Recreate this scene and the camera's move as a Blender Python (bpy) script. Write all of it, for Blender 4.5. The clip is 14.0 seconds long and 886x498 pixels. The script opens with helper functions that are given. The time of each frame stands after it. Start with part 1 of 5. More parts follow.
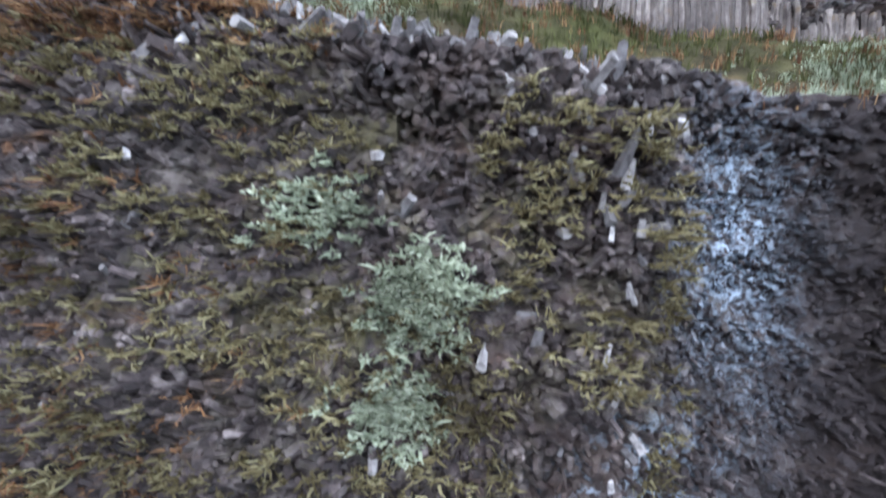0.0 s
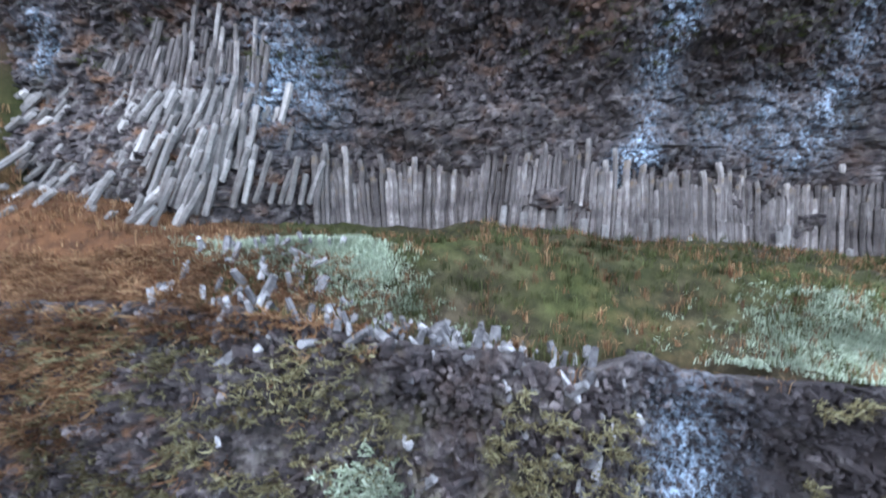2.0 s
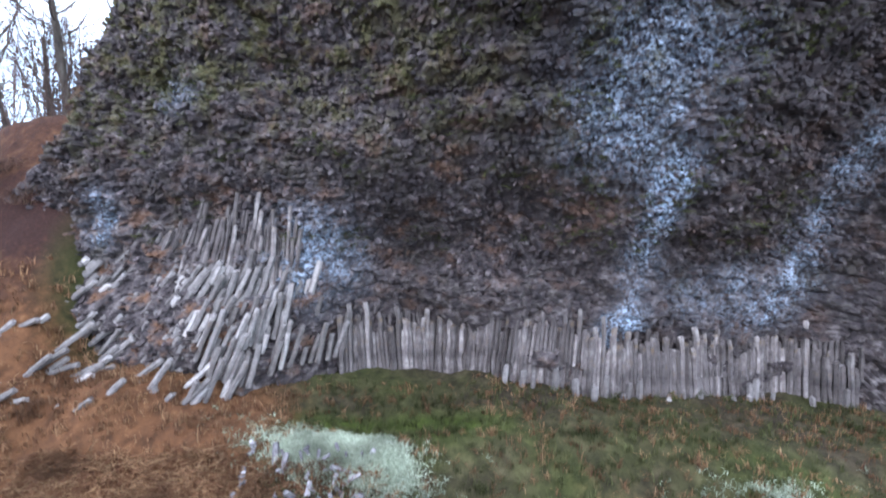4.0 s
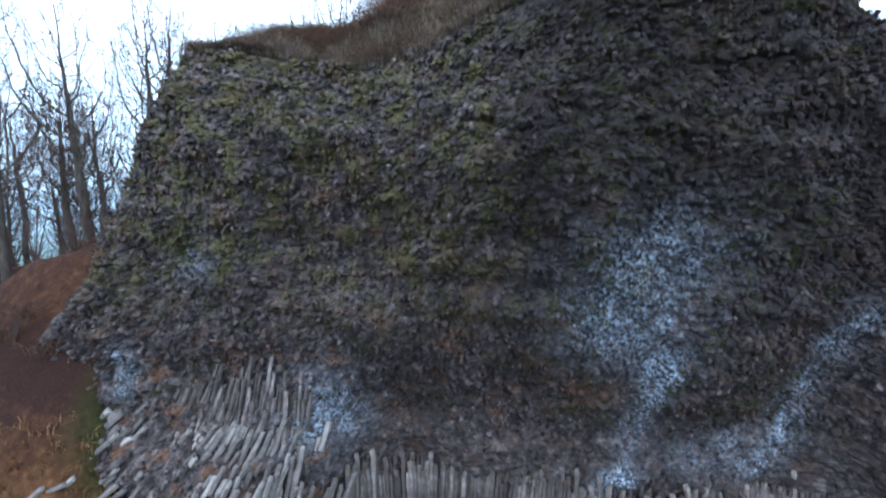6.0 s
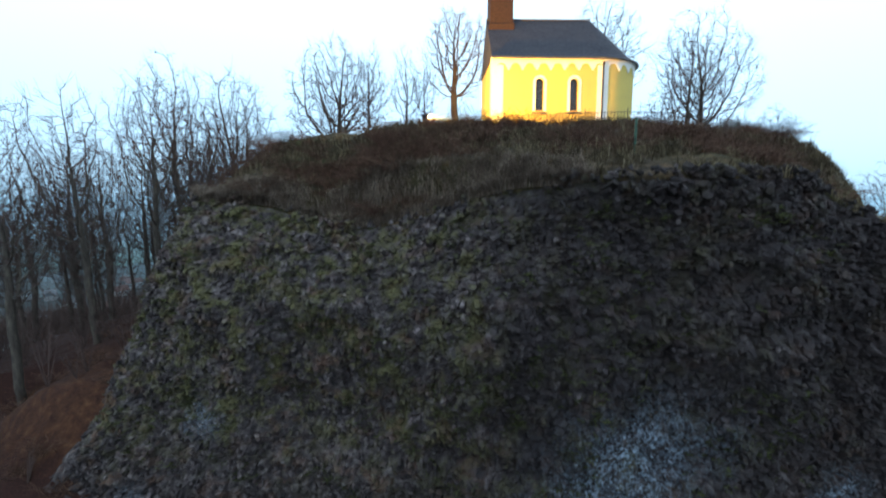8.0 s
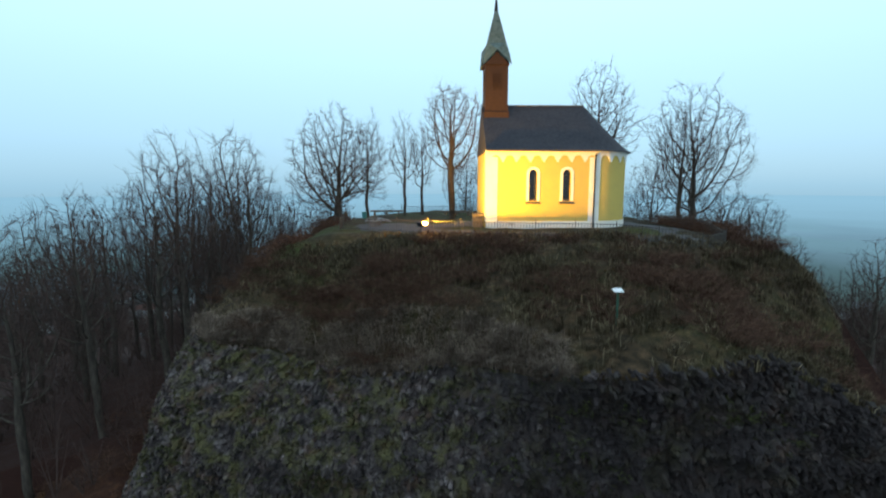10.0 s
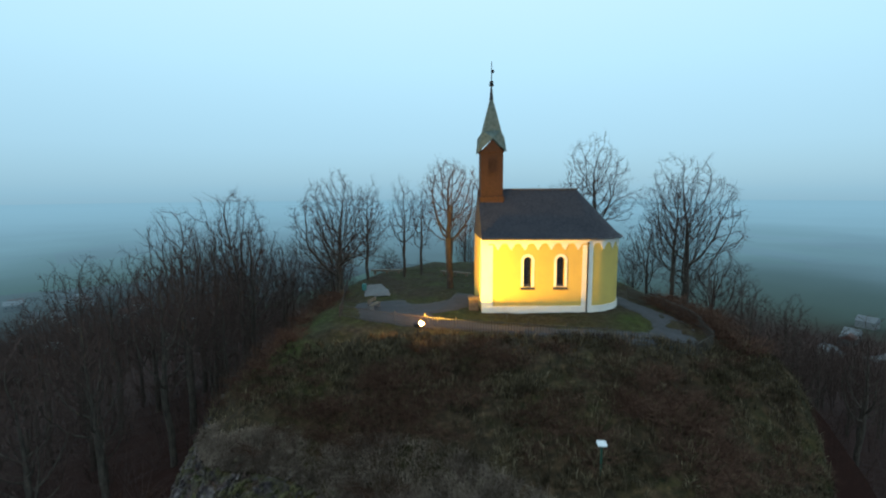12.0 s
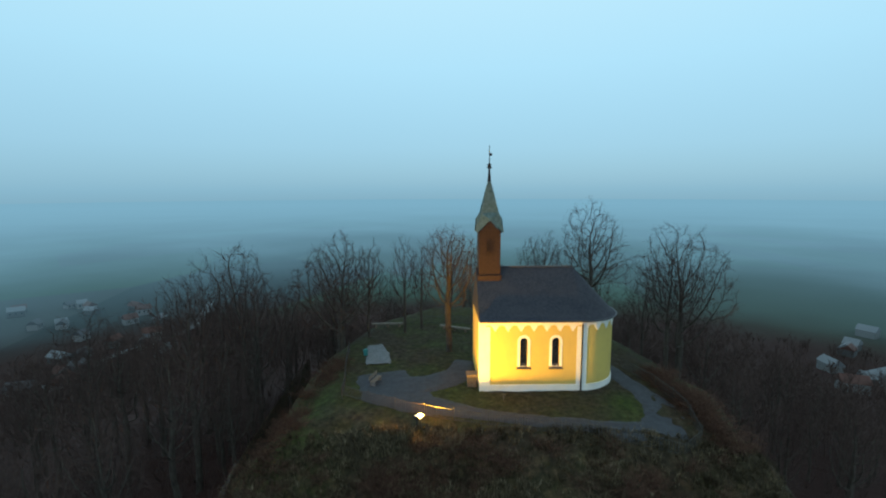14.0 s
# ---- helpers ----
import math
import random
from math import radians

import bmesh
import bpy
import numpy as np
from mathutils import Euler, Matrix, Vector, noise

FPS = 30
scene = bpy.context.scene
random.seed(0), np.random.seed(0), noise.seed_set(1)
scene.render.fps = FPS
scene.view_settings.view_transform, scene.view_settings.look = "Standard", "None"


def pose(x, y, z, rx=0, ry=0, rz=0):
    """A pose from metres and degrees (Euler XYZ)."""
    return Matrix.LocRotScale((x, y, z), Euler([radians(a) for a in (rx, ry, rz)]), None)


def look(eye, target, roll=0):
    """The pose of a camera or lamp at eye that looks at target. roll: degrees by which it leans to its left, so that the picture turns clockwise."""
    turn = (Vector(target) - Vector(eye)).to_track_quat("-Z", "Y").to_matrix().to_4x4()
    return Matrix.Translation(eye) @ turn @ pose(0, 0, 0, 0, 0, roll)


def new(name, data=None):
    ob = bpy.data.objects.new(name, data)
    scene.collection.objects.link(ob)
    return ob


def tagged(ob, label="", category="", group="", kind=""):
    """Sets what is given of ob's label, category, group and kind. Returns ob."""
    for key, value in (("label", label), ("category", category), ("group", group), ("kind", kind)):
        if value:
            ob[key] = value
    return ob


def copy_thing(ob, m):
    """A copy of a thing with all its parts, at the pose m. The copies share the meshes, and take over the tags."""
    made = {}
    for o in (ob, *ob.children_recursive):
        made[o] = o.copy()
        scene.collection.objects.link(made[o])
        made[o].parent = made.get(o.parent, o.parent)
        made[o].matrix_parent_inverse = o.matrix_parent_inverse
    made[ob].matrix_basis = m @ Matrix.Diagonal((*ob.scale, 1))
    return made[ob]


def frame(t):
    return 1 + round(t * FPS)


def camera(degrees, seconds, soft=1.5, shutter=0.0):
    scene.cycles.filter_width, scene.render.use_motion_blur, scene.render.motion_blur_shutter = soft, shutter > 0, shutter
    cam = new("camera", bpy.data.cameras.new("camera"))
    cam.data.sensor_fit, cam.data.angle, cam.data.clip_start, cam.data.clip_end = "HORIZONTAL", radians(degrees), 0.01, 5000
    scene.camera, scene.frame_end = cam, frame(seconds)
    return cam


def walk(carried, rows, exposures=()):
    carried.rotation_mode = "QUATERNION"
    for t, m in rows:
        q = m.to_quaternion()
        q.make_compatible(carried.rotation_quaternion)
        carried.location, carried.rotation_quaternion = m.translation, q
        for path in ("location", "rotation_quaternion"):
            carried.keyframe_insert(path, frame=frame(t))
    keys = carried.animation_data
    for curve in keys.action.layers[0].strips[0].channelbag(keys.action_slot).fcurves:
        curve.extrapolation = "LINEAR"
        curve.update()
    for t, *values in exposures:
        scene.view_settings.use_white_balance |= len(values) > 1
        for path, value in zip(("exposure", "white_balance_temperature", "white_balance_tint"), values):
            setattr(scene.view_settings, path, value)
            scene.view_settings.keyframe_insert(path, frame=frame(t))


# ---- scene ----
cam = camera(88.2, 14.0, soft=2.0, shutter=0.6)
METRES, EYE, TILT, LEAN, TURN = 42.0, 6.0, -9.0, 0.0, 0.0
ROWS = [
    (0.0, 0.0, 0.0, 0.0, -0.0, 0.0, -0.0),
    (0.5, -0.0017, -0.0086, 0.0274, 0.03, 0.19, -0.03),
    (1.0, -0.0031, -0.0208, 0.0566, 0.07, 0.56, -0.08),
    (1.5, -0.0046, -0.0353, 0.0868, 0.08, 0.79, -0.09),
    (2.0, -0.0065, -0.0522, 0.1186, 0.08, 0.95, -0.08),
    (2.5, -0.0087, -0.0704, 0.1519, 0.11, 1.11, -0.07),
    (3.0, -0.0125, -0.0883, 0.1859, 0.11, 1.26, -0.05),
    (5.5, -0.0146, -0.1293, 0.3751, 0.73, 1.39, -0.18),
    (6.0, -0.0141, -0.1345, 0.415, 0.74, 1.41, -0.15),
    (6.5, -0.0131, -0.14, 0.4551, 0.75, 1.36, -0.14),
    (7.0, -0.0111, -0.1453, 0.4948, 0.93, 1.37, -0.08),
    (7.5, -0.0087, -0.1512, 0.5339, 1.06, 1.4, -0.09),
    (8.0, -0.0058, -0.1572, 0.573, 1.12, 1.36, -0.06),
    (10.5, 0.008, -0.1873, 0.7733, 1.39, 1.23, -0.1),
    (11.0, 0.011, -0.1936, 0.81, 1.52, 1.55, -0.03),
    (11.5, 0.0138, -0.201, 0.8467, 1.57, 1.76, 0.02),
    (12.0, 0.0171, -0.2088, 0.8857, 1.68, 1.88, 0.02),
    (12.5, 0.0185, -0.2182, 0.9256, 1.67, 1.9, -0.11),
    (13.0, 0.0205, -0.2255, 0.9665, 1.76, 1.78, -0.12),
    (13.5, 0.0215, -0.2335, 1.0060, 1.80, 1.72, -0.08),
    (14.0, 0.0225, -0.2415, 1.0455, 1.84, 1.7, -0.08),
]
EXPOSURES = [(0.0, 2.82, 7000, 40), (1.5, 2.78, 6350, 33), (3.0, 2.77, 6750, 46), (5.5, 2.25, 6350, 34), (6.5, 1.65, 6400, 32), (8.0, 0.9, 6350, 25), (10.5, 0.24, 6500, 18), (12.5, 0.02, 6350, 14), (14.0, -0.08, 6200, 11)]
walk(cam, [(t, pose(0, 0, EYE, TILT, LEAN, TURN) @ pose(METRES * x, METRES * y, METRES * z, 90 + pitch, roll, yaw)) for t, x, y, z, yaw, pitch, roll in ROWS], EXPOSURES)

# ---- light ----
world = bpy.data.worlds.new("dusk_sky")
scene.world = world
world.use_nodes = True
wn, wl = world.node_tree.nodes, world.node_tree.links
wn.clear()
w_out = wn.new("ShaderNodeOutputWorld")
w_bg = wn.new("ShaderNodeBackground")
w_sky = wn.new("ShaderNodeTexSky")
w_sky.sky_type = "NISHITA"
w_sky.sun_disc = False
w_sky.sun_elevation = radians(12)
w_sky.sun_rotation = radians(200)
w_tc = wn.new("ShaderNodeTexCoord")
w_sep = wn.new("ShaderNodeSeparateXYZ")
w_ramp = wn.new("ShaderNodeValToRGB")
w_map = wn.new("ShaderNodeMapRange")
w_map.inputs[1].default_value, w_map.inputs[2].default_value = -0.12, 0.75
wl.new(w_tc.outputs["Generated"], w_sep.inputs[0])
wl.new(w_sep.outputs[2], w_map.inputs[0])
wl.new(w_map.outputs[0], w_ramp.inputs[0])
SKY_STOPS = [(0.0, (0.11, 0.20, 0.25)), (0.14, (0.25, 0.48, 0.60)), (0.24, (0.34, 0.61, 0.75)), (0.42, (0.45, 0.77, 0.91)), (0.62, (0.56, 0.86, 0.96)), (1.0, (0.62, 0.88, 0.97))]
els = w_ramp.color_ramp.elements
while len(els) < len(SKY_STOPS):
    els.new(0.5)
for e, (p, c) in zip(els, SKY_STOPS):
    e.position, e.color = p, (*c, 1)
w_mix = wn.new("ShaderNodeMixRGB")
w_mix.blend_type = "ADD"
w_mix.inputs[0].default_value = 0.012
wl.new(w_ramp.outputs[0], w_mix.inputs[1])
wl.new(w_sky.outputs[0], w_mix.inputs[2])
wl.new(w_mix.outputs[0], w_bg.inputs[0])
w_bg.inputs[1].default_value = 1.0
wl.new(w_bg.outputs[0], w_out.inputs[0])

sun_data = bpy.data.lights.new("sun", "SUN")
sun_data.energy, sun_data.angle, sun_data.color = 0.12, radians(60), (0.9, 0.95, 1.0)
sun = new("sun", sun_data)
sun.matrix_world = look((0, -60, 90), (4, 20, 20))

# ---- numeric helpers ----
rng = np.random.default_rng(7)


def hash01(*ints):
    h = np.zeros(np.broadcast(*ints).shape, dtype=np.uint64)
    for k, v in zip((374761393, 668265263, 2246822519, 3266489917), ints):
        h = h ^ (np.asarray(v).astype(np.int64).astype(np.uint64) * np.uint64(k))
        h = (h ^ (h >> np.uint64(13))) * np.uint64(1274126177)
        h = h & np.uint64(0xFFFFFFFF)
    h = h ^ (h >> np.uint64(16))
    return (h & np.uint64(0xFFFFFF)).astype(float) / 0xFFFFFF


def vnoise(x, y, z=0.0, seed=0):
    """Smooth value noise in -1..1."""
    x, y, z = np.broadcast_arrays(*(np.asarray(v, float) for v in (x, y, z)))
    xi, yi, zi = np.floor(x), np.floor(y), np.floor(z)
    fx, fy, fz = x - xi, y - yi, z - zi
    fx, fy, fz = (f * f * (3 - 2 * f) for f in (fx, fy, fz))
    out = 0
    for dx in (0, 1):
        for dy in (0, 1):
            for dz in (0, 1):
                w = (fx if dx else 1 - fx) * (fy if dy else 1 - fy) * (fz if dz else 1 - fz)
                out = out + w * hash01(xi + dx, yi + dy, zi + dz, np.full_like(xi, seed))
    return out * 2 - 1


def fbm(x, y, z=0.0, seed=0, octaves=4):
    out, a, f = 0, 1.0, 1.0
    for k in range(octaves):
        out = out + a * vnoise(np.asarray(x) * f, np.asarray(y) * f, np.asarray(z) * f, seed + k)
        a, f = a * 0.5, f * 2.03
    return out


def cells(u, v, seed=0):
    """Cells of a jittered grid: a random number for each cell, and how near its edge a point lies."""
    ui, vi = np.floor(u), np.floor(v)
    d1, d2, val = np.full(u.shape, 9.0), np.full(u.shape, 9.0), np.zeros(u.shape)
    for du in (-1, 0, 1):
        for dv in (-1, 0, 1):
            cu, cv = ui + du, vi + dv
            px = cu + 0.15 + 0.7 * hash01(cu, cv, np.full_like(cu, seed))
            py = cv + 0.15 + 0.7 * hash01(cu, cv, np.full_like(cu, seed + 1))
            d = np.hypot(px - u, py - v)
            near = d < d1
            d2 = np.where(near, d1, np.minimum(d2, d))
            val = np.where(near, hash01(cu, cv, np.full_like(cu, seed + 2)), val)
            d1 = np.where(near, d, d1)
    return val, d2 - d1


def step(a, b, x):
    t = np.clip((np.asarray(x, float) - a) / (b - a), 0, 1)
    return t * t * (3 - 2 * t)


def bump(x, x0, w):
    return np.exp(-(((np.asarray(x, float) - x0) / w) ** 2))


# ---- the land, as formulas ----
def y_face(x, z):
    """The rock face's plan line at height z."""
    x, z = np.asarray(x, float), np.asarray(z, float)
    y = 11.9 + 3.5 * step(5.0, -7.5, x) + 0.9 * step(-8, -15, x)
    left, right = np.maximum(0, -x - 13.8 - 0.33 * (24 - z) - 0.7 * np.clip(20.5 - z, 0, 6.5)), np.maximum(0, x - 16.5 - 0.10 * (24 - z))
    y = y + 0.55 * left ** 2 + 0.30 * right ** 2 + 1.5 * step(8, 15, x)
    y = y + (2.3 * step(20.5, 14.0, z) + 0.5 * step(13.5, 11, z)) * step(-6, -1, x) * step(19, 13, x)
    y = y - (1.7 + 0.5 * step(13.8, 12.9, z)) * step(16.5, 10.5, z) * step(-4.5, -8.5, x)
    lean = np.maximum(0, z - 25.5)
    return y + lean ** 1.5 * (0.05 + 0.20 * step(4.5, -1.0, x) + 0.14 * bump(x, -5, 5.0) + 0.06 * step(11, 15, x))


def z_top(x):
    """The height of the face's upper edge."""
    x = np.asarray(x, float)
    return 31.2 - 2.1 * bump(x, -4.6, 5.4) - 0.6 * step(-8, -12, x) - 3.0 * step(11, 19, x) - 0.7 * np.maximum(0, x - 18.5) - 0.8 * np.maximum(0, -x - 14.5)


def crown_top(x, y):
    """The height of the hill's crown, brow and flanks."""
    x, y = np.asarray(x, float), np.asarray(y, float)
    r = np.hypot((x - 2.5) / np.where(x < 2.5, 13.0, 16.0 + 3.5 * step(40, 33, y)), (y - 40.0) / 21.0)
    d = np.maximum(0, (r - 0.95) * 17)
    crown = 34.45 - (0.85 + 1.6 * step(-13, -19, x)) * d ** 2 / (d + 5.0 - 2.5 * step(-13, -19, x))
    front = np.maximum(0, 25.3 + 3.5 * step(-3, -7, x) - y)
    lx, rx = np.maximum(0, -x - 10.3), np.maximum(0, x - 9.5)
    brow = 34.45 - (0.27 + 0.26 * bump(x, -5.2, 5.5) + 0.1 * step(-8, -12, x)) * front ** 2 / (front + 0.8) - 1.0 * lx ** 2 / (lx + 2) - 1.2 * np.maximum(0, -x - 14.5) - 0.66 * rx ** 2 / (rx + 4) * (0.16 + 0.84 * step(27.0, 16.5, y))
    w = step(26, 32, y)
    top = crown * w + np.minimum(brow, brow * 0.5 + crown * 0.5 + 2) * (1 - w)
    ex = np.maximum(0, x - 20.6 - 3.8 * step(30, 42, y))
    top = top - 1.25 * ex ** 2 / (ex + 1.2)
    return np.maximum(top, flanks(x, y) - 0.3 * np.maximum(0, 15 - np.abs(x - 2)))


def flanks(x, y):
    rr = np.hypot(x - 2.5, (y - 36) * 0.9)
    f = 21.5 - 0.30 * np.maximum(0, rr - 24)
    return -50 + 10 * np.logaddexp(0, (f + 50) / 10) - 0.0012 * np.maximum(0, rr - 330)


def land(x, y):
    """The height of the ground: the hill, the ledge under the face and the plain."""
    x, y = np.asarray(x, float), np.asarray(y, float)
    top, flank = crown_top(x, y), flanks(x, y)
    # ledge below the face
    led = 9.9 + 0.16 * (y - 12.5) + 1.1 * step(-6, -14, x) - 0.9 * step(3.5, 9, x)
    led = led - 0.85 * bump(x, -2.4, 3.6) * step(10.4, 12.4, y)
    crest = bench_line(x)
    ramp = step(crest + 0.7, crest + 4.2, y)
    led = np.minimum(led, bench_top(x) + 0.14 + 1.9 * ramp)
    led = led + 0.55 * bump(x + 0.45 * (y - 9.6), -3.5, 2.6) * bump(y, 9.5, 1.15)
    base = 0.15 + 0.5 * step(2, 5.5, y) + 1.3 * step(-5, -11, x) * step(0, 6, y) - 0.25 * np.maximum(0, -y - 15)
    low = np.where(y < crest + 0.12 + 0.7 * bump(x, 5.0, 2.6), np.maximum(base, -50), led)
    talus = 10.8 + 1.35 * np.clip(y - 12.0, 0, 7.5)
    low = low + (np.maximum(low, talus) - low) * step(-13.5, -16.5, x)
    low = low - 0.30 * np.maximum(0, np.abs(x) - 24)
    cut = y_face(x, z_top(x)) + 1.2
    for h in (9.0, 11.5, 13.5, 15.5):
        cut = np.maximum(cut, y_face(x, h) + 1.6)
    cut = np.minimum(cut, 25.0)
    out = np.where(y < cut, low, top)
    outside = step(20, 32, np.abs(x - 1))
    far_low = np.maximum(flank - 0.45 * np.maximum(0, 30 - y), -50)
    return out * (1 - outside) + np.where(y < cut, np.maximum(far_low, -50), np.maximum(top, flank)) * outside


def bench_line(x):
    """The plan line of the low bench's front edge."""
    x = np.asarray(x, float)
    return 7.2 + 0.9 * step(-3.5, -8, x) + 0.3 * bump(x, 5.2, 1.8) - 0.4 * bump(x, 2.4, 0.9) - 0.4 * step(6.5, 10, x)


def brow_z(x, y):
    """The height of the turf near the face's upper edge."""
    edge, top = y_face(x, z_top(x)), z_top(x)
    return top + (crown_top(x, y) - top) * step(0.0, 1.75, y - edge)


def bench_top(x):
    """The height of the bench's front edge."""
    x = np.asarray(x, float)
    return 7.95 + 0.75 * step(0, -4.5, x) - 0.35 * bump(x, 2.4, 1.2) - 0.75 * step(3.0, 5.5, x) - 0.5 * step(8, 13, x)


# ---- meshes ----
def mesh_from(name, verts, faces, material, smooth=False, attrs=()):
    me = bpy.data.meshes.new(name)
    verts = np.asarray(verts, np.float32)
    if isinstance(faces, np.ndarray):
        n, k = faces.shape
        me.vertices.add(len(verts))
        me.vertices.foreach_set("co", verts.ravel())
        me.loops.add(n * k)
        me.loops.foreach_set("vertex_index", faces.astype(np.int32).ravel())
        me.polygons.add(n)
        me.polygons.foreach_set("loop_start", np.arange(0, n * k, k, dtype=np.int32))
        me.polygons.foreach_set("loop_total", np.full(n, k, np.int32))
        me.update(calc_edges=True)
    else:
        me.from_pydata([tuple(map(float, v)) for v in verts], [], faces)
    me.validate()
    me.polygons.foreach_set("use_smooth", np.full(len(me.polygons), smooth))
    for key, values in attrs:
        a = me.attributes.new(key, "FLOAT", "POINT")
        a.data.foreach_set("value", np.asarray(values, np.float32).ravel())
    me.materials.append(material)
    return me


def part(name, bm, material, parent, label=""):
    """One mesh object under a thing or part, from a bmesh or a mesh."""
    if isinstance(bm, bmesh.types.BMesh):
        me = bpy.data.meshes.new(name)
        bm.normal_update()
        bm.to_mesh(me)
        bm.free()
        me.materials.append(material)
    else:
        me = bm
    ob = new(name, me)
    ob.parent = parent
    return tagged(ob, label) if label else ob


def thing(name, at, label, category, group="", kind="", turn=0):
    ob = new(name)
    ob.matrix_basis = pose(*at, 0, 0, turn)
    return tagged(ob, label, category, group, kind)


def grid_faces(nu, nv):
    i = np.arange(nu - 1)[:, None] * nv + np.arange(nv - 1)[None, :]
    return np.stack([i, i + nv, i + nv + 1, i + 1], -1).reshape(-1, 4)


def box(bm, x0, y0, z0, x1, y1, z1, bevel=0.0):
    vs = [bm.verts.new((x, y, z)) for x in (x0, x1) for y in (y0, y1) for z in (z0, z1)]
    for f in ((0, 1, 3, 2), (4, 6, 7, 5), (0, 4, 5, 1), (2, 3, 7, 6), (0, 2, 6, 4), (1, 5, 7, 3)):
        bm.faces.new([vs[i] for i in f])
    if bevel:
        es = list({e for v in vs for e in v.link_edges})
        bmesh.ops.bevel(bm, geom=es, offset=bevel, segments=2, affect="EDGES", profile=0.5)
    return bm


def bm_box(*a, bevel=0.0):
    return box(bmesh.new(), *a, bevel=bevel)


def bm_lathe(profile, n=16, about=(0, 0)):
    bm = bmesh.new()
    rings = []
    for r, z in profile:
        rings.append([bm.verts.new((about[0] + r * math.cos(2 * math.pi * k / n), about[1] + r * math.sin(2 * math.pi * k / n), z)) for k in range(n)])
    for a, b in zip(rings, rings[1:]):
        for k in range(n):
            bm.faces.new((a[k], a[(k + 1) % n], b[(k + 1) % n], b[k]))
    bm.faces.new(list(reversed(rings[0])))
    bm.faces.new(rings[-1])
    return bm


# ---- materials ----
class Mat:
    """A small builder of node materials."""

    def __init__(self, name, rough=0.9, metal=0.0, spec=0.3):
        self.m = bpy.data.materials.new(name)
        self.m.use_nodes = True
        self.t = self.m.node_tree
        self.b = self.t.nodes["Principled BSDF"]
        self.b.inputs["Roughness"].default_value = rough
        self.b.inputs["Metallic"].default_value = metal
        self.b.inputs["Specular IOR Level"].default_value = spec
        self.co = self.t.nodes.new("ShaderNodeTexCoord").outputs["Object"]

    def node(self, kind, ins=(), **props):
        n = self.t.nodes.new(kind)
        for k, v in props.items():
            setattr(n, k, v)
        for k, v in ins:
            if hasattr(v, "is_linked"):
                self.t.links.new(v, n.inputs[k])
            else:
                n.inputs[k].default_value = v
        return n

    def scaled(self, sx, sy, sz):
        return self.node("ShaderNodeMapping", [("Vector", self.co), ("Scale", (sx, sy, sz))]).outputs[0]

    def noise(self, scale, detail=4.0, rough=0.6, vec=None):
        return self.node("ShaderNodeTexNoise", [("Vector", vec or self.co), ("Scale", scale), ("Detail", detail), ("Roughness", rough)]).outputs[0]

    def ramp(self, fac, stops):
        n = self.node("ShaderNodeValToRGB", [(0, fac)])
        e = n.color_ramp.elements
        while len(e) < len(stops):
            e.new(0.5)
        for el, (p, c) in zip(e, stops):
            el.position, el.color = p, (*c, 1) if len(c) == 3 else c
        return n.outputs[0]

    def rng(self, v, a, b, c=0.0, d=1.0):
        return self.node("ShaderNodeMapRange", [(0, v), (1, a), (2, b), (3, c), (4, d)]).outputs[0]

    def mix(self, fac, a, b, mode="MIX"):
        as4 = lambda c: (*c, 1) if isinstance(c, tuple) and len(c) == 3 else c
        return self.node("ShaderNodeMixRGB", [(0, fac), (1, as4(a)), (2, as4(b))], blend_type=mode).outputs[0]

    def math(self, op, a, b=0.0):
        return self.node("ShaderNodeMath", [(0, a), (1, b)], operation=op).outputs[0]

    def attr(self, name):
        return self.node("ShaderNodeAttribute", attribute_name=name).outputs["Fac"]

    def island(self):
        return self.node("ShaderNodeNewGeometry").outputs["Random Per Island"]

    def up(self):
        n = self.node("ShaderNodeSeparateXYZ", [(0, self.node("ShaderNodeNewGeometry").outputs["Normal"])])
        return n.outputs[2]

    def color(self, c):
        if isinstance(c, tuple):
            self.b.inputs["Base Color"].default_value = (*c, 1)
        else:
            self.t.links.new(c, self.b.inputs["Base Color"])
        return self

    def rough(self, v):
        self.t.links.new(v, self.b.inputs["Roughness"])
        return self

    def bump(self, h, strength=0.4, dist=0.03):
        n = self.node("ShaderNodeBump", [("Height", h), ("Strength", strength), ("Distance", dist)])
        self.t.links.new(n.outputs[0], self.b.inputs["Normal"])
        return self


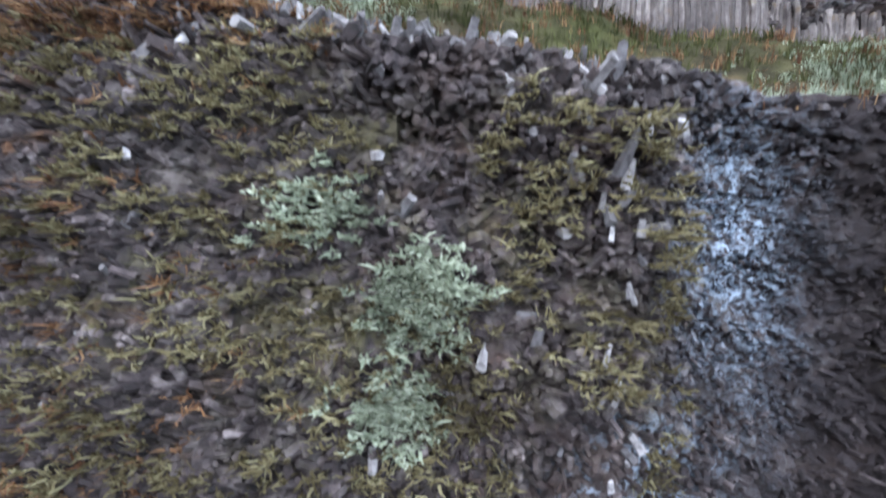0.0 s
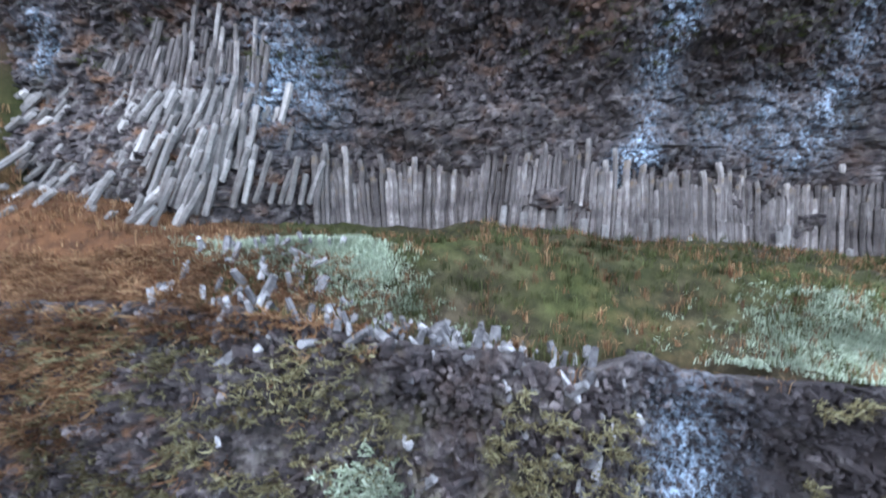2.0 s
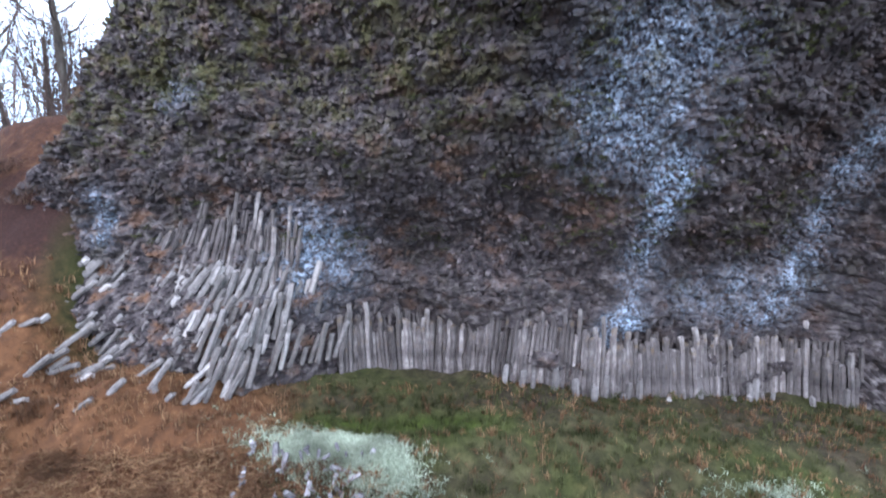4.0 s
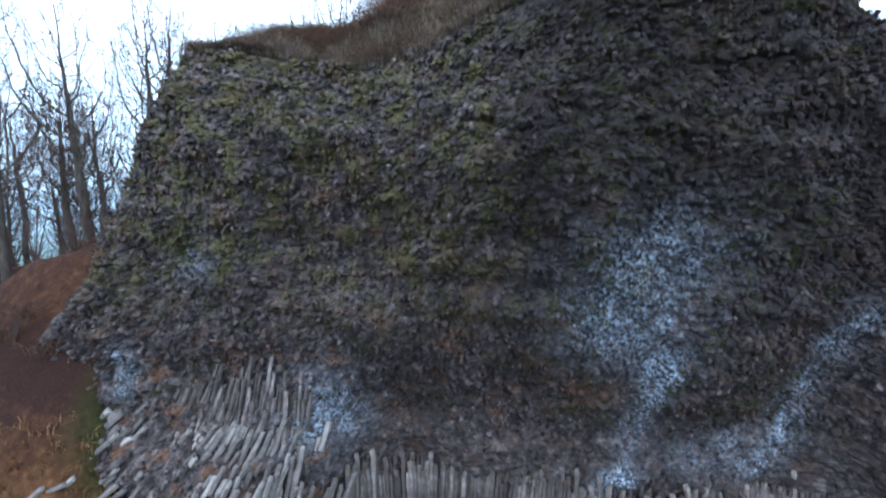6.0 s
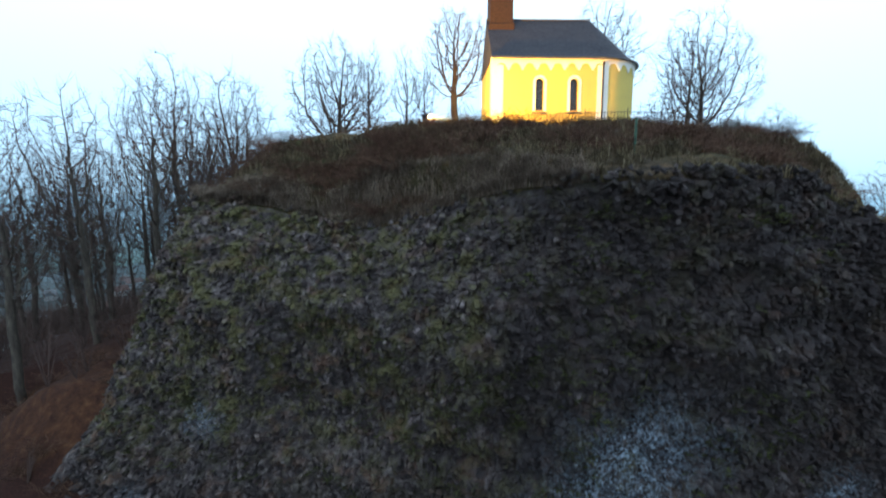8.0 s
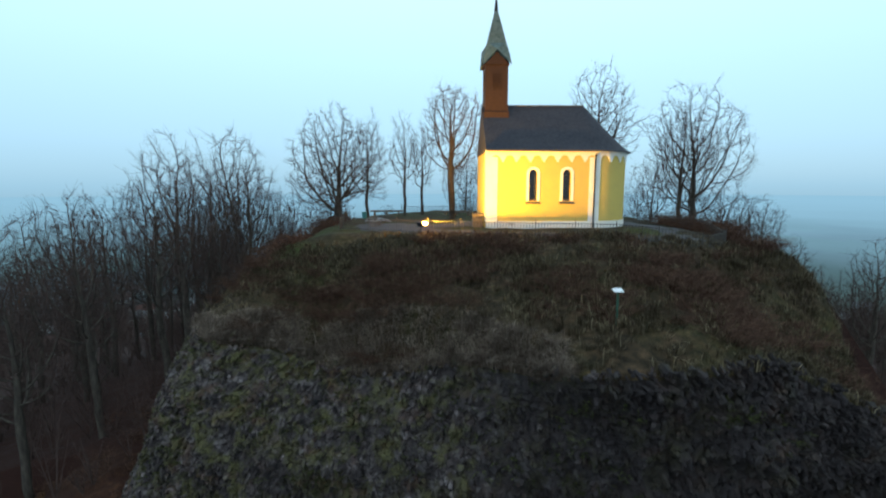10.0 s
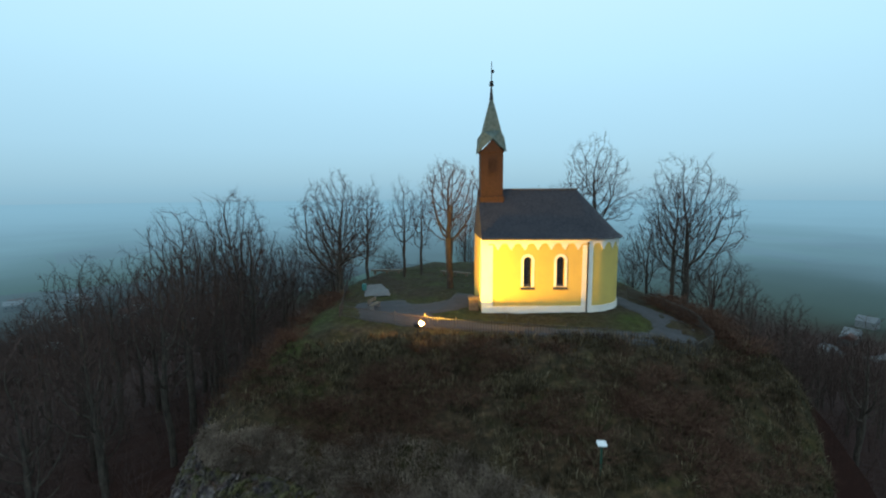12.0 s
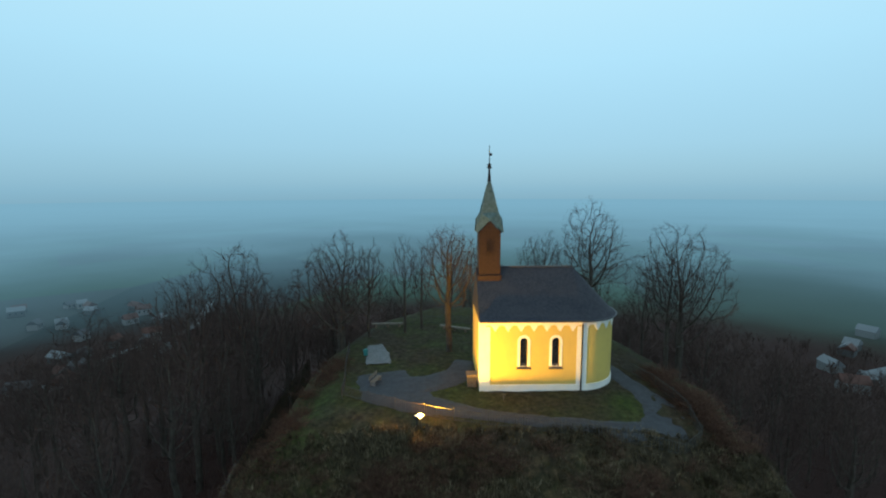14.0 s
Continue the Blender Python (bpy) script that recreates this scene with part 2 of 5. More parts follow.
def rock_material(name, tint=(1, 1, 1), pieces=False):
    """Weathered basalt: dark grey with pale faces, ochre and green lichen, and the white crust of the 'crust' attribute."""
    m = Mat(name, 0.88, spec=0.25)
    n1, n2, n3 = m.noise(0.35), m.noise(3.0, 6), m.noise(16.0, 5, 0.7)
    c = m.ramp(n2, [(0.32, (0.014, 0.012, 0.013)), (0.52, (0.055, 0.0435, 0.043)), (0.74, (0.168, 0.148, 0.142))])
    if pieces:
        isl = m.island()
        c = m.mix(1.0, c, m.ramp(isl, [(0.0, (0.5, 0.48, 0.5)), (0.55, (0.85, 0.83, 0.85)), (0.88, (1.15, 1.13, 1.15)), (1.0, (2.1, 2.05, 2.1))]), "MULTIPLY")
    moss = m.math("MULTIPLY", m.rng(m.noise(1.1, 5, 0.65), 0.47, 0.62), m.attr("moss"))
    c = m.mix(moss, c, m.ramp(m.noise(9.0), [(0.3, (0.035, 0.034, 0.012)), (0.52, (0.075, 0.066, 0.026)), (0.75, (0.12, 0.12, 0.065))]))
    rust = m.math("MULTIPLY", m.rng(m.noise(0.8, 5, 0.6, m.scaled(1, 1, 1.7)), 0.52, 0.66), m.attr("rust"))
    c = m.mix(rust, c, m.ramp(n3, [(0.3, (0.06, 0.03, 0.018)), (0.7, (0.20, 0.095, 0.05))]))
    # noise-broken darkening of the rock where this attribute is high
    c = m.mix(m.math("MULTIPLY", m.rng(m.noise(0.6, 6, 0.7), 0.35, 0.6, 0.45, 0.92), m.attr("darken")), c, (0.016, 0.012, 0.013))
    crust = m.math("MULTIPLY", m.rng(m.noise(7.5, 6, 0.8), 0.46, 0.56), m.math("MULTIPLY", m.rng(m.noise(1.4, 4, 0.65), 0.38, 0.55, 0.4, 1.35), m.attr("crust")))
    c = m.mix(crust, c, (0.38, 0.51, 0.64))
    c = m.mix(1.0, c, tint, "MULTIPLY")
    h = m.math("ADD", n3, m.math("MULTIPLY", n2, 2.0))
    return m.color(c).bump(h, 0.7, 0.05).m


ROCK = rock_material("basalt_face")
ROCK_PIECE = rock_material("basalt_pieces", pieces=True)


def column_material(name, bleach):
    m = Mat(name, 0.82, spec=0.3)
    o = m.node("ShaderNodeObjectInfo").outputs["Random"]
    c = m.ramp(m.noise(2.2, 6, 0.65, m.scaled(1, 1, 0.5)), [(0.3, (0.030, 0.023, 0.023)), (0.5, (0.115, 0.100, 0.097)), (0.72, (0.31, 0.285, 0.275))])
    c = m.mix(bleach, c, m.ramp(m.noise(3.1, 5, 0.7), [(0.35, (0.16, 0.145, 0.14)), (0.6, (0.42, 0.41, 0.40))]))
    c = m.mix(1.0, c, m.ramp(o, [(0.0, (0.55, 0.52, 0.5)), (0.6, (0.88, 0.86, 0.84)), (0.85, (1.15, 1.13, 1.1)), (1.0, (1.8, 1.78, 1.72))]), "MULTIPLY")
    c = m.mix(m.rng(m.noise(1.3, 5), 0.55, 0.70), c, (0.13, 0.085, 0.045))
    return m.color(c).bump(m.noise(14, 6, 0.7), 0.6, 0.04).m


COLUMN, COLUMN_PALE = column_material("basalt_column", 0.0), column_material("bleached_basalt_column", 0.32)


def ground_material():
    """Dead winter grass and moss on soil, leaf litter in the woods, fields on the plain."""
    m = Mat("ground_cover", 0.95, spec=0.15)
    n1, n2, n3 = m.noise(0.22, 5), m.noise(2.0, 6, 0.7), m.noise(14, 5, 0.75)
    dead = m.ramp(n2, [(0.3, (0.011, 0.0066, 0.0042)), (0.5, (0.031, 0.0235, 0.0135)), (0.72, (0.075, 0.057, 0.034))])
    green = m.ramp(n2, [(0.3, (0.012, 0.017, 0.004)), (0.6, (0.044, 0.064, 0.011)), (0.8, (0.075, 0.10, 0.024))])
    pale = m.ramp(n3, [(0.3, (0.10, 0.125, 0.09)), (0.7, (0.24, 0.29, 0.22))])
    litter = m.ramp(n3, [(0.3, (0.010, 0.0042, 0.0033)), (0.55, (0.029, 0.0115, 0.0085)), (0.75, (0.070, 0.028, 0.019))])
    c = m.mix(m.rng(m.math("ADD", n1, m.attr("green")), 0.45, 0.9), dead, green)
    c = m.mix(m.rng(m.math("ADD", m.math("MULTIPLY", n2, 0.6), m.attr("pale")), 0.72, 0.95), c, pale)
    c = m.mix(m.rng(m.math("ADD", m.math("MULTIPLY", n2, 0.4), m.attr("litter")), 0.5, 0.9), c, litter)
    rusty = m.ramp(n2, [(0.3, (0.035, 0.014, 0.007)), (0.55, (0.10, 0.042, 0.018)), (0.8, (0.19, 0.095, 0.045))])
    c = m.mix(m.rng(m.math("ADD", m.math("MULTIPLY", n2, 0.7), m.attr("rusty")), 0.6, 1.1), c, rusty)
    big = m.node("ShaderNodeTexVoronoi", [("Vector", m.scaled(1, 0.45, 0.0)), ("Scale", 0.006)]).outputs["Color"]
    sep = m.node("ShaderNodeSeparateXYZ", [(0, big)])
    field = m.ramp(sep.outputs[0], [(0.0, (0.02, 0.032, 0.028)), (0.35, (0.045, 0.085, 0.05)), (0.6, (0.03, 0.04, 0.04)), (0.8, (0.055, 0.062, 0.06)), (1.0, (0.035, 0.065, 0.04))])
    c = m.mix(m.attr("plain"), c, field)
    return m.color(c).bump(m.math("ADD", n3, n2), 0.8, 0.06).m


GROUND = ground_material()

# ---- ground ----
def spread(lo, hi, fine, far, n_far):
    """Coordinates, even between lo and hi and growing out to far."""
    mid = np.arange(lo, hi + 1e-6, fine)
    k = np.linspace(0, 1, n_far + 1)[1:]
    out = fine * n_far * k + (far - fine * n_far) * k ** 4
    return np.concatenate([(lo - out)[::-1], mid, hi + out])


gx, gy = spread(-26, 30, 0.4, 3500, 44), spread(0, 60, 0.4, 3500, 44)
GX, GY = np.meshgrid(gx, gy, indexing="ij")
near = step(90, 50, np.hypot(GX - 2, GY - 30))
GZ = land(GX, GY) + near * (0.18 * fbm(GX * 0.5, GY * 0.5, seed=3) + 0.07 * fbm(GX * 2, GY * 2, seed=9)) * np.where((GY > 26) & (np.hypot((GX - 2.5) / 15, (GY - 40) / 20) < 1), 0.3, 1.0)
rr_ = np.hypot(GX - 2.5, GY - 36)
a_green = 0.10 * bump(GX, 3, 9) * step(25, 28, GY) + 1.0 * bump(GX, -2.0, 3.0) * bump(GY, 11.8, 1.0) + 0.12 * step(14, 10, GY) * step(0, 4, GX)
a_green = a_green + 0.3 * bump(GX, 14.5, 2.0) * bump(GY, 31, 2.5) + 0.25 * bump(GX, -12, 3) * bump(GY, 27, 6)
a_pale = 1.1 * bump(GX, -3.6 - 0.9 * (GY - 9.7), 2.1) * bump(GY, 9.7, 1.05) + 0.6 * bump(GX, 9.2, 2.3) * bump(GY, 8.5, 1.1) + 0.2 * bump(GX, 1.5, 1.5) * bump(GY, 9.5, 1)
a_litter = np.maximum(step(15, 21, np.abs(GX - 2)), step(56, 66, GY)) * step(33, 28, GZ) + 0.6 * step(5, 3, GZ) * step(12, 6, GY) * step(80, 20, np.abs(GX)) + 0.5 * step(-6, -12, GX) * step(15, 9, GY)
a_litter = a_litter + 0.55 * bump(GX, 12.5, 3.2) * bump(GY, 19.0, 3.0) + 0.4 * bump(GX, -2.0, 3.0) * bump(GY, 22.5, 2.5) + 0.15 * step(19, 21, GY) * step(26.5, 24.5, GY) * step(-9, -6, GX) + 0.2 * step(8, 12, GX) * step(14, 16, GY) * step(25, 23, GY)
a_rusty = 0.8 * step(-3.5, -8, GX) * step(16, 12, GY) * step(4, 8, GZ) + 0.35 * step(13, 9, GY) * step(-4, 6, GX) * bump(GX, 4, 3) + 0.15 * step(-14, -17, GX) * step(24, 17, GY) + 0.28 * step(14, 16, GY) * step(26.5, 24, GY) * step(16, 19, GZ)
a_plain = step(330, 420, rr_)
ground = new("ground", mesh_from("ground", np.stack([GX, GY, GZ], -1).reshape(-1, 3), grid_faces(len(gx), len(gy)), GROUND, True,
             [("green", a_green), ("pale", a_pale), ("litter", a_litter), ("plain", a_plain), ("rusty", a_rusty)]))
tagged(ground, "hilltop and plain under dead winter grass, moss and leaf litter", "ground", kind="structure")


# ---- rock face ----
def face_relief(X, Z):
    big = 0.55 * fbm(X * 0.28, Z * 0.28, seed=21, octaves=3)
    ledges = 0.20 * vnoise(X * 0.35, Z * 1.3, seed=31)
    v1, e1 = cells(X * 1.15 + 0.25 * vnoise(X, Z, seed=5), Z * 1.35, 40)
    v2, e2 = cells(X * 3.6 + 0.2 * vnoise(X * 3, Z * 3, seed=6), Z * 4.0, 50)
    return big + ledges + 0.34 * (v1 - 0.5) - 0.12 * step(0.12, 0.0, e1) + 0.20 * (v2 - 0.5) - 0.09 * step(0.2, 0.0, e2)


def face_marks(X, Z):
    """Where the white crust, the moss, the rusty stains and the darkened rock sit on the face."""
    n = fbm(X * 0.7, Z * 0.45, seed=61)
    streak = bump(X, 6.6 + 0.10 * (Z - 14) + 0.3 * vnoise(Z * 0.8, 0, seed=4), 0.55) * step(10.5, 11.5, Z) * step(19.2, 17.5, Z)
    spot = 0.55 * bump(X, 5.8, 2.1) * bump(Z, 19.6, 1.6) + 0.3 * bump(X, 6.6, 2.2) * bump(Z, 22.2, 1.3)
    right = 0.6 * bump(X, 13.6 + 0.3 * (Z - 16), 0.9) * step(11, 13, Z) * step(21, 18, Z) + 0.5 * bump(X, 11, 2.3) * bump(Z, 13.3, 1.0)
    left = 0.55 * bump(X, -5.8, 1.6) * bump(Z, 14.8, 1.6) + 0.6 * bump(X, -14.6, 0.6) * bump(Z, 16.3, 1.0) + 0.35 * bump(X, -11, 0.9) * bump(Z, 21, 0.7)
    crust = np.clip(streak * 1.7 + spot + right + left, 0, 1) * np.clip(0.8 + 0.6 * n, 0, 1)
    moss = np.clip(0.75 * step(17, 21, Z) * step(11, 2, X) + 0.4 * step(18, 23, Z) + 0.3 * n, 0, 1)
    rust = np.clip(0.9 * step(18, 13, Z) * step(-3, -10, X) + 0.35 + 0.25 * n + 0.5 * bump(Z, 17, 2.5) * bump(X, 0, 6), 0, 1)
    # darker to the right, most on the upper face, and around x -1, z 17
    darken = np.clip(1.2 * step(-6, 8, X + 2.0 * n) * step(17.5, 23, Z) + 0.3 * step(-6, 8, X) + 0.5 * bump(X, -1, 4) * bump(Z, 17, 2.2) + 0.35 * n, 0, 1)
    return crust, moss, rust, darken


nu, nv, nc = 520, 300, 36
ux = np.linspace(-24, 26.5, nu)
ZT = z_top(ux)
S = np.concatenate([np.linspace(0, 1, nv), 1 + np.linspace(0, 1, nc + 1)[1:]])
U = np.repeat(ux[:, None], len(S), 1)
SS = np.repeat(S[None, :], nu, 0)
low = 8.2 - 5.0 * step(15, 20, np.abs(ux))
FZ = low[:, None] + np.minimum(SS, 1) * (ZT - low)[:, None]
FY = y_face(U, FZ)
relief = face_relief(U, FZ) * step(1.02, 0.93, SS)
over = np.maximum(0, SS - 1)
FY = FY - relief + over * 5.0
capz = crown_top(U, FY) + 0.12 * fbm(U * 0.6, FY * 0.6, seed=3)
FZ = np.where(over > 0, FZ * (1 - step(0, 0.35, over)) + step(0, 0.35, over) * capz + 0.10 * (1 - over) ** 0.5 - 0.35 * step(0.75, 1.0, over), FZ)
FX = U + 0.10 * fbm(U * 2.1, FZ * 2.1, seed=71) * step(1.0, 0.9, SS)
crust, moss, rust, darken = face_marks(U, FZ)


cliff = thing("basalt_cliff", (0, 0, 0), "dark basalt cliff of stacked columns with lichen and moss", "cliff", kind="structure")
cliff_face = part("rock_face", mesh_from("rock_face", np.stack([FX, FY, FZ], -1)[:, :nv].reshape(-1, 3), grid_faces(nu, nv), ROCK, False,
                  [("crust", crust[:, :nv]), ("moss", moss[:, :nv]), ("rust", rust[:, :nv]), ("darken", darken[:, :nv])]), None, cliff)
CZ = (slice(None), slice(nv - 3, None))
part("grass_edge", mesh_from("grass_edge", (np.stack([FX, FY, FZ], -1)[CZ] + np.array([0, -0.03, 0.04])).reshape(-1, 3), grid_faces(nu, nc + 3), GROUND, True,
     [("green", 0.0 * U[CZ]), ("pale", 0.0 * U[CZ]), ("litter", 0.3 * step(4, 12, np.abs(U[CZ] - 10))), ("plain", 0.0 * U[CZ]), ("rusty", 0.3 + 0.0 * U[CZ])]), None, cliff)

# ---- low rock bench in front ----
bu, bv = 330, 150
bx = np.linspace(-13, 14, bu)
BS = np.linspace(0, 1, bv)
BX, BT = np.meshgrid(bx, BS, indexing="ij")
edge = bench_line(bx)[:, None]
BZ = (bench_top(bx)[:, None] + 0.1) * np.minimum(1, BT / 0.72)
hollow = bump(BX, 5.0, 2.4) * bump(BZ, 4.2, 3.2)
BY = edge - 1.5 * (1 - np.minimum(1, BT / 0.72)) ** 1.2 + 0.6 * hollow + 2.4 * np.maximum(0, BT - 0.72) / 0.28
v1, e1 = cells(BX * 1.6, BZ * 1.7, 140)
v2, e2 = cells(BX * 4.6 + 0.2 * vnoise(BX * 3, BZ * 3, seed=16), BZ * 5.0, 150)
BY = BY - (0.30 * fbm(BX * 0.6, BZ * 0.6, seed=121, octaves=3) + 0.34 * (v1 - 0.5) + 0.17 * (v2 - 0.5) - 0.07 * step(0.2, 0, e2)) * step(1.0, 0.8, BT)
BZ = BZ - 1.0 * step(0.72, 0.95, BT) + 0.15 * fbm(BX * 0.9, BZ * 0.9, seed=8) * step(0.8, 0.6, BT)
b_crust = np.clip(0.55 * bump(BX, 4.8, 0.95) * bump(BZ, 5.0, 2.0) + 0.5 * bump(BX, 3.0, 1.2) * bump(BZ, 1.6, 0.8), 0, 1)
b_moss = np.clip(0.9 * bump(BX, -1, 3.5) * bump(BZ, 4.5, 2.5) + 0.35 * fbm(BX, BZ, seed=5), 0, 1)
b_rust = 0.25 + 0.6 * step(-3, -8, BX) + 1.6 * step(-5, -7.5, BX) * step(4.5, 6.5, BZ)
# darker on the right, in the hollow and, less so, near the top left
b_darken = np.clip(1.0 * step(5.5, 7.5, BX) + 1.0 * bump(BX, 5.6, 2.2) * step(8, 6, BZ) + 0.4 * step(4.5, 7, BZ) * step(6, 2, BX), 0, 1)
bench_rock = thing("rock_bench", (0, 0, 0), "low bench of broken basalt under the cliff with moss tufts", "rock", kind="structure")
part("rock_mass", mesh_from("rock_mass", np.stack([BX, BY, BZ], -1).reshape(-1, 3), grid_faces(bu, bv), ROCK, False, [("crust", b_crust), ("moss", b_moss), ("rust", b_rust), ("darken", b_darken)]), None, bench_rock)

# ---- chapel ----
CH = (2.76, 33.05, 34.56)
CHAPEL_TURN = 2.6
NAVE, HALF, WALL_H, RIDGE_H = 8.4, 3.55, 5.85, 9.75
chapel = thing("chapel", CH, "small yellow chapel with white trim, slate roof and round apse", "chapel", turn=CHAPEL_TURN)


def plaster(name, base, dirt):
    m = Mat(name, 0.85, spec=0.2)
    c = m.mix(m.rng(m.noise(0.9, 6, 0.65), 0.45, 0.75, 0, 0.5), base, dirt)
    c = m.mix(m.rng(m.noise(30, 3), 0.4, 0.8, 0, 0.15), c, dirt)
    return m.color(c).bump(m.noise(60, 4), 0.2, 0.01).m


YELLOW = plaster("yellow_plaster", (0.57, 0.42, 0.115), (0.44, 0.32, 0.11))
WHITE = plaster("white_plaster", (0.78, 0.76, 0.70), (0.55, 0.53, 0.48))


def slate():
    m = Mat("slate_shingles", 0.8, spec=0.2)
    br = m.node("ShaderNodeTexBrick", [("Vector", m.node("ShaderNodeMapping", [("Vector", m.co), ("Rotation", (radians(90), 0, 0))]).outputs[0]), ("Scale", 3.2), ("Mortar Size", 0.012), ("Color1", (0.026, 0.027, 0.035, 1)), ("Color2", (0.045, 0.045, 0.055, 1)), ("Mortar", (0.02, 0.02, 0.025, 1))])
    c = m.mix(m.rng(m.noise(0.8, 6), 0.4, 0.7, 0, 0.5), br.outputs[0], (0.055, 0.05, 0.056))
    return m.color(c).bump(br.outputs["Fac"], 0.4, 0.02).m


SLATE = slate()


def plain_mat(name, c1, c2, rough=0.7, metal=0.0, scale=6.0):
    m = Mat(name, rough, metal)
    return m.color(m.ramp(m.noise(scale, 6, 0.65), [(0.3, c1), (0.7, c2)])).bump(m.noise(scale * 6), 0.3, 0.01).m


DARKWOOD = plain_mat("brown_wood_shingle", (0.017, 0.009, 0.007), (0.042, 0.022, 0.016), 0.8)
COPPER = plain_mat("weathered_copper", (0.10, 0.16, 0.155), (0.26, 0.34, 0.32), 0.6, 0.1, 3.0)
IRON = plain_mat("dark_iron", (0.015, 0.016, 0.018), (0.05, 0.05, 0.055), 0.5, 0.6)
LEAD = plain_mat("dark_lead", (0.05, 0.05, 0.06), (0.09, 0.09, 0.10), 0.5, 0.3)
STONE = plain_mat("sandstone", (0.09, 0.065, 0.045), (0.19, 0.15, 0.11), 0.9)
glass_m = Mat("window_glass", 0.12, spec=0.5)
GLASS = glass_m.color(glass_m.ramp(glass_m.noise(4), [(0.3, (0.012, 0.014, 0.018)), (0.7, (0.04, 0.045, 0.055))])).m


def wall_point(s, z, out=0.0):
    """A point on the chapel's south wall and round apse: s metres from the west corner, out metres proud."""
    if s <= NAVE:
        return (s, -out, z)
    a = (s - NAVE) / HALF
    return (NAVE + (HALF + out) * math.sin(a), HALF - (HALF + out) * math.cos(a), z)


S_END = NAVE + math.pi * HALF


def band(s0, s1, low_z, high_z, out, back=-0.05, ds=0.12):
    """A strip of trim along the wall: low_z and high_z are heights or functions of s."""
    bm = bmesh.new()
    n = max(1, int(math.ceil((s1 - s0) / ds)))
    f = lambda h, s: h(s) if callable(h) else h
    rows = []
    for k in range(n + 1):
        s = s0 + (s1 - s0) * k / n
        a, b = f(low_z, s), f(high_z, s)
        rows.append([bm.verts.new(wall_point(s, a, back)), bm.verts.new(wall_point(s, a, out)), bm.verts.new(wall_point(s, b, out)), bm.verts.new(wall_point(s, b, back))])
    for p, q in zip(rows, rows[1:]):
        for k in range(4):
            bm.faces.new((p[k], q[k], q[(k + 1) % 4], p[(k + 1) % 4]))
    bm.faces.new(list(reversed(rows[0])))
    bm.faces.new(rows[-1])
    return bm


def arch(cx, half, sill, spring, n=10):
    pts = [(cx - half, sill), (cx + half, sill)]
    return pts + [(cx + half * math.cos(math.pi * k / n), spring + half * math.sin(math.pi * k / n)) for k in range(n + 1)]


WINDOWS = [3.62, 6.25]
WIN_HALF, WIN_SILL, WIN_SPRING = 0.32, 2.0, 4.1


def outline_slab(loops, y0, y1):
    """A flat wall, in the x-z plane, with the first loop outside and the others cut out, from y0 to y1."""
    bm = bmesh.new()
    edges = []
    for loop in loops:
        vs = [bm.verts.new((x, y0, z)) for x, z in loop]
        edges += [bm.edges.new((vs[i], vs[(i + 1) % len(vs)])) for i in range(len(vs))]
    bmesh.ops.triangle_fill(bm, use_beauty=True, use_dissolve=False, edges=edges)
    got = bmesh.ops.extrude_face_region(bm, geom=bm.faces[:])
    bmesh.ops.translate(bm, verts=[v for v in got["geom"] if isinstance(v, bmesh.types.BMVert)], vec=(0, y1 - y0, 0))
    bmesh.ops.recalc_face_normals(bm, faces=bm.faces[:])
    return bm


wall_loops = [[(0, -0.6), (NAVE, -0.6), (NAVE, WALL_H), (0, WALL_H)]] + [arch(c, WIN_HALF, WIN_SILL, WIN_SPRING) for c in WINDOWS]
part("south_wall", outline_slab(wall_loops, 0.0, 0.55), YELLOW, chapel)
part("north_wall", bm_box(0, 2 * HALF - 0.55, -0.6, NAVE, 2 * HALF, WALL_H), YELLOW, chapel)
gable = outline_slab([[(0.55, -0.6), (2 * HALF - 0.55, -0.6), (2 * HALF - 0.55, WALL_H), (2 * HALF, WALL_H), (HALF, RIDGE_H - 0.12), (0, WALL_H), (0.55, WALL_H)]], 0, 0.55)
bmesh.ops.transform(gable, matrix=Matrix(((0, 1, 0, 0), (1, 0, 0, 0), (0, 0, 1, 0), (0, 0, 0, 1))), verts=gable.verts[:])
bmesh.ops.reverse_faces(gable, faces=gable.faces[:])
part("west_gable", gable, YELLOW, chapel)
part("apse_wall", band(NAVE, S_END, -0.6, WALL_H, 0.0, -0.5, 0.25), YELLOW, chapel)
part("plinth", band(-0.04, S_END, -0.6, 0.42, 0.07), WHITE, chapel)
part("corner_pilaster", band(-0.05, 0.85, 0.42, WALL_H - 0.5, 0.05), WHITE, chapel)
part("apse_pilaster", band(NAVE - 0.42, NAVE + 0.42, 0.42, WALL_H - 0.5, 0.05, ds=0.06), WHITE, chapel)
w_pil = bm_box(-0.05, -0.05, 0.42, 0.0, 0.75, WALL_H, bevel=0.01)
part("gable_pilaster", w_pil, WHITE, chapel)


def frieze_low(s):
    u = (s + 0.35) % 1.06 / 1.06 - 0.5
    a = abs(u) * 1.06
    if a < 0.09:
        return WALL_H - 0.86
    if a < 0.20:
        return WALL_H - 0.68
    return WALL_H - 0.62 + 0.26 * math.sqrt(max(0.0, 1 - ((0.53 - a) / 0.33) ** 2))


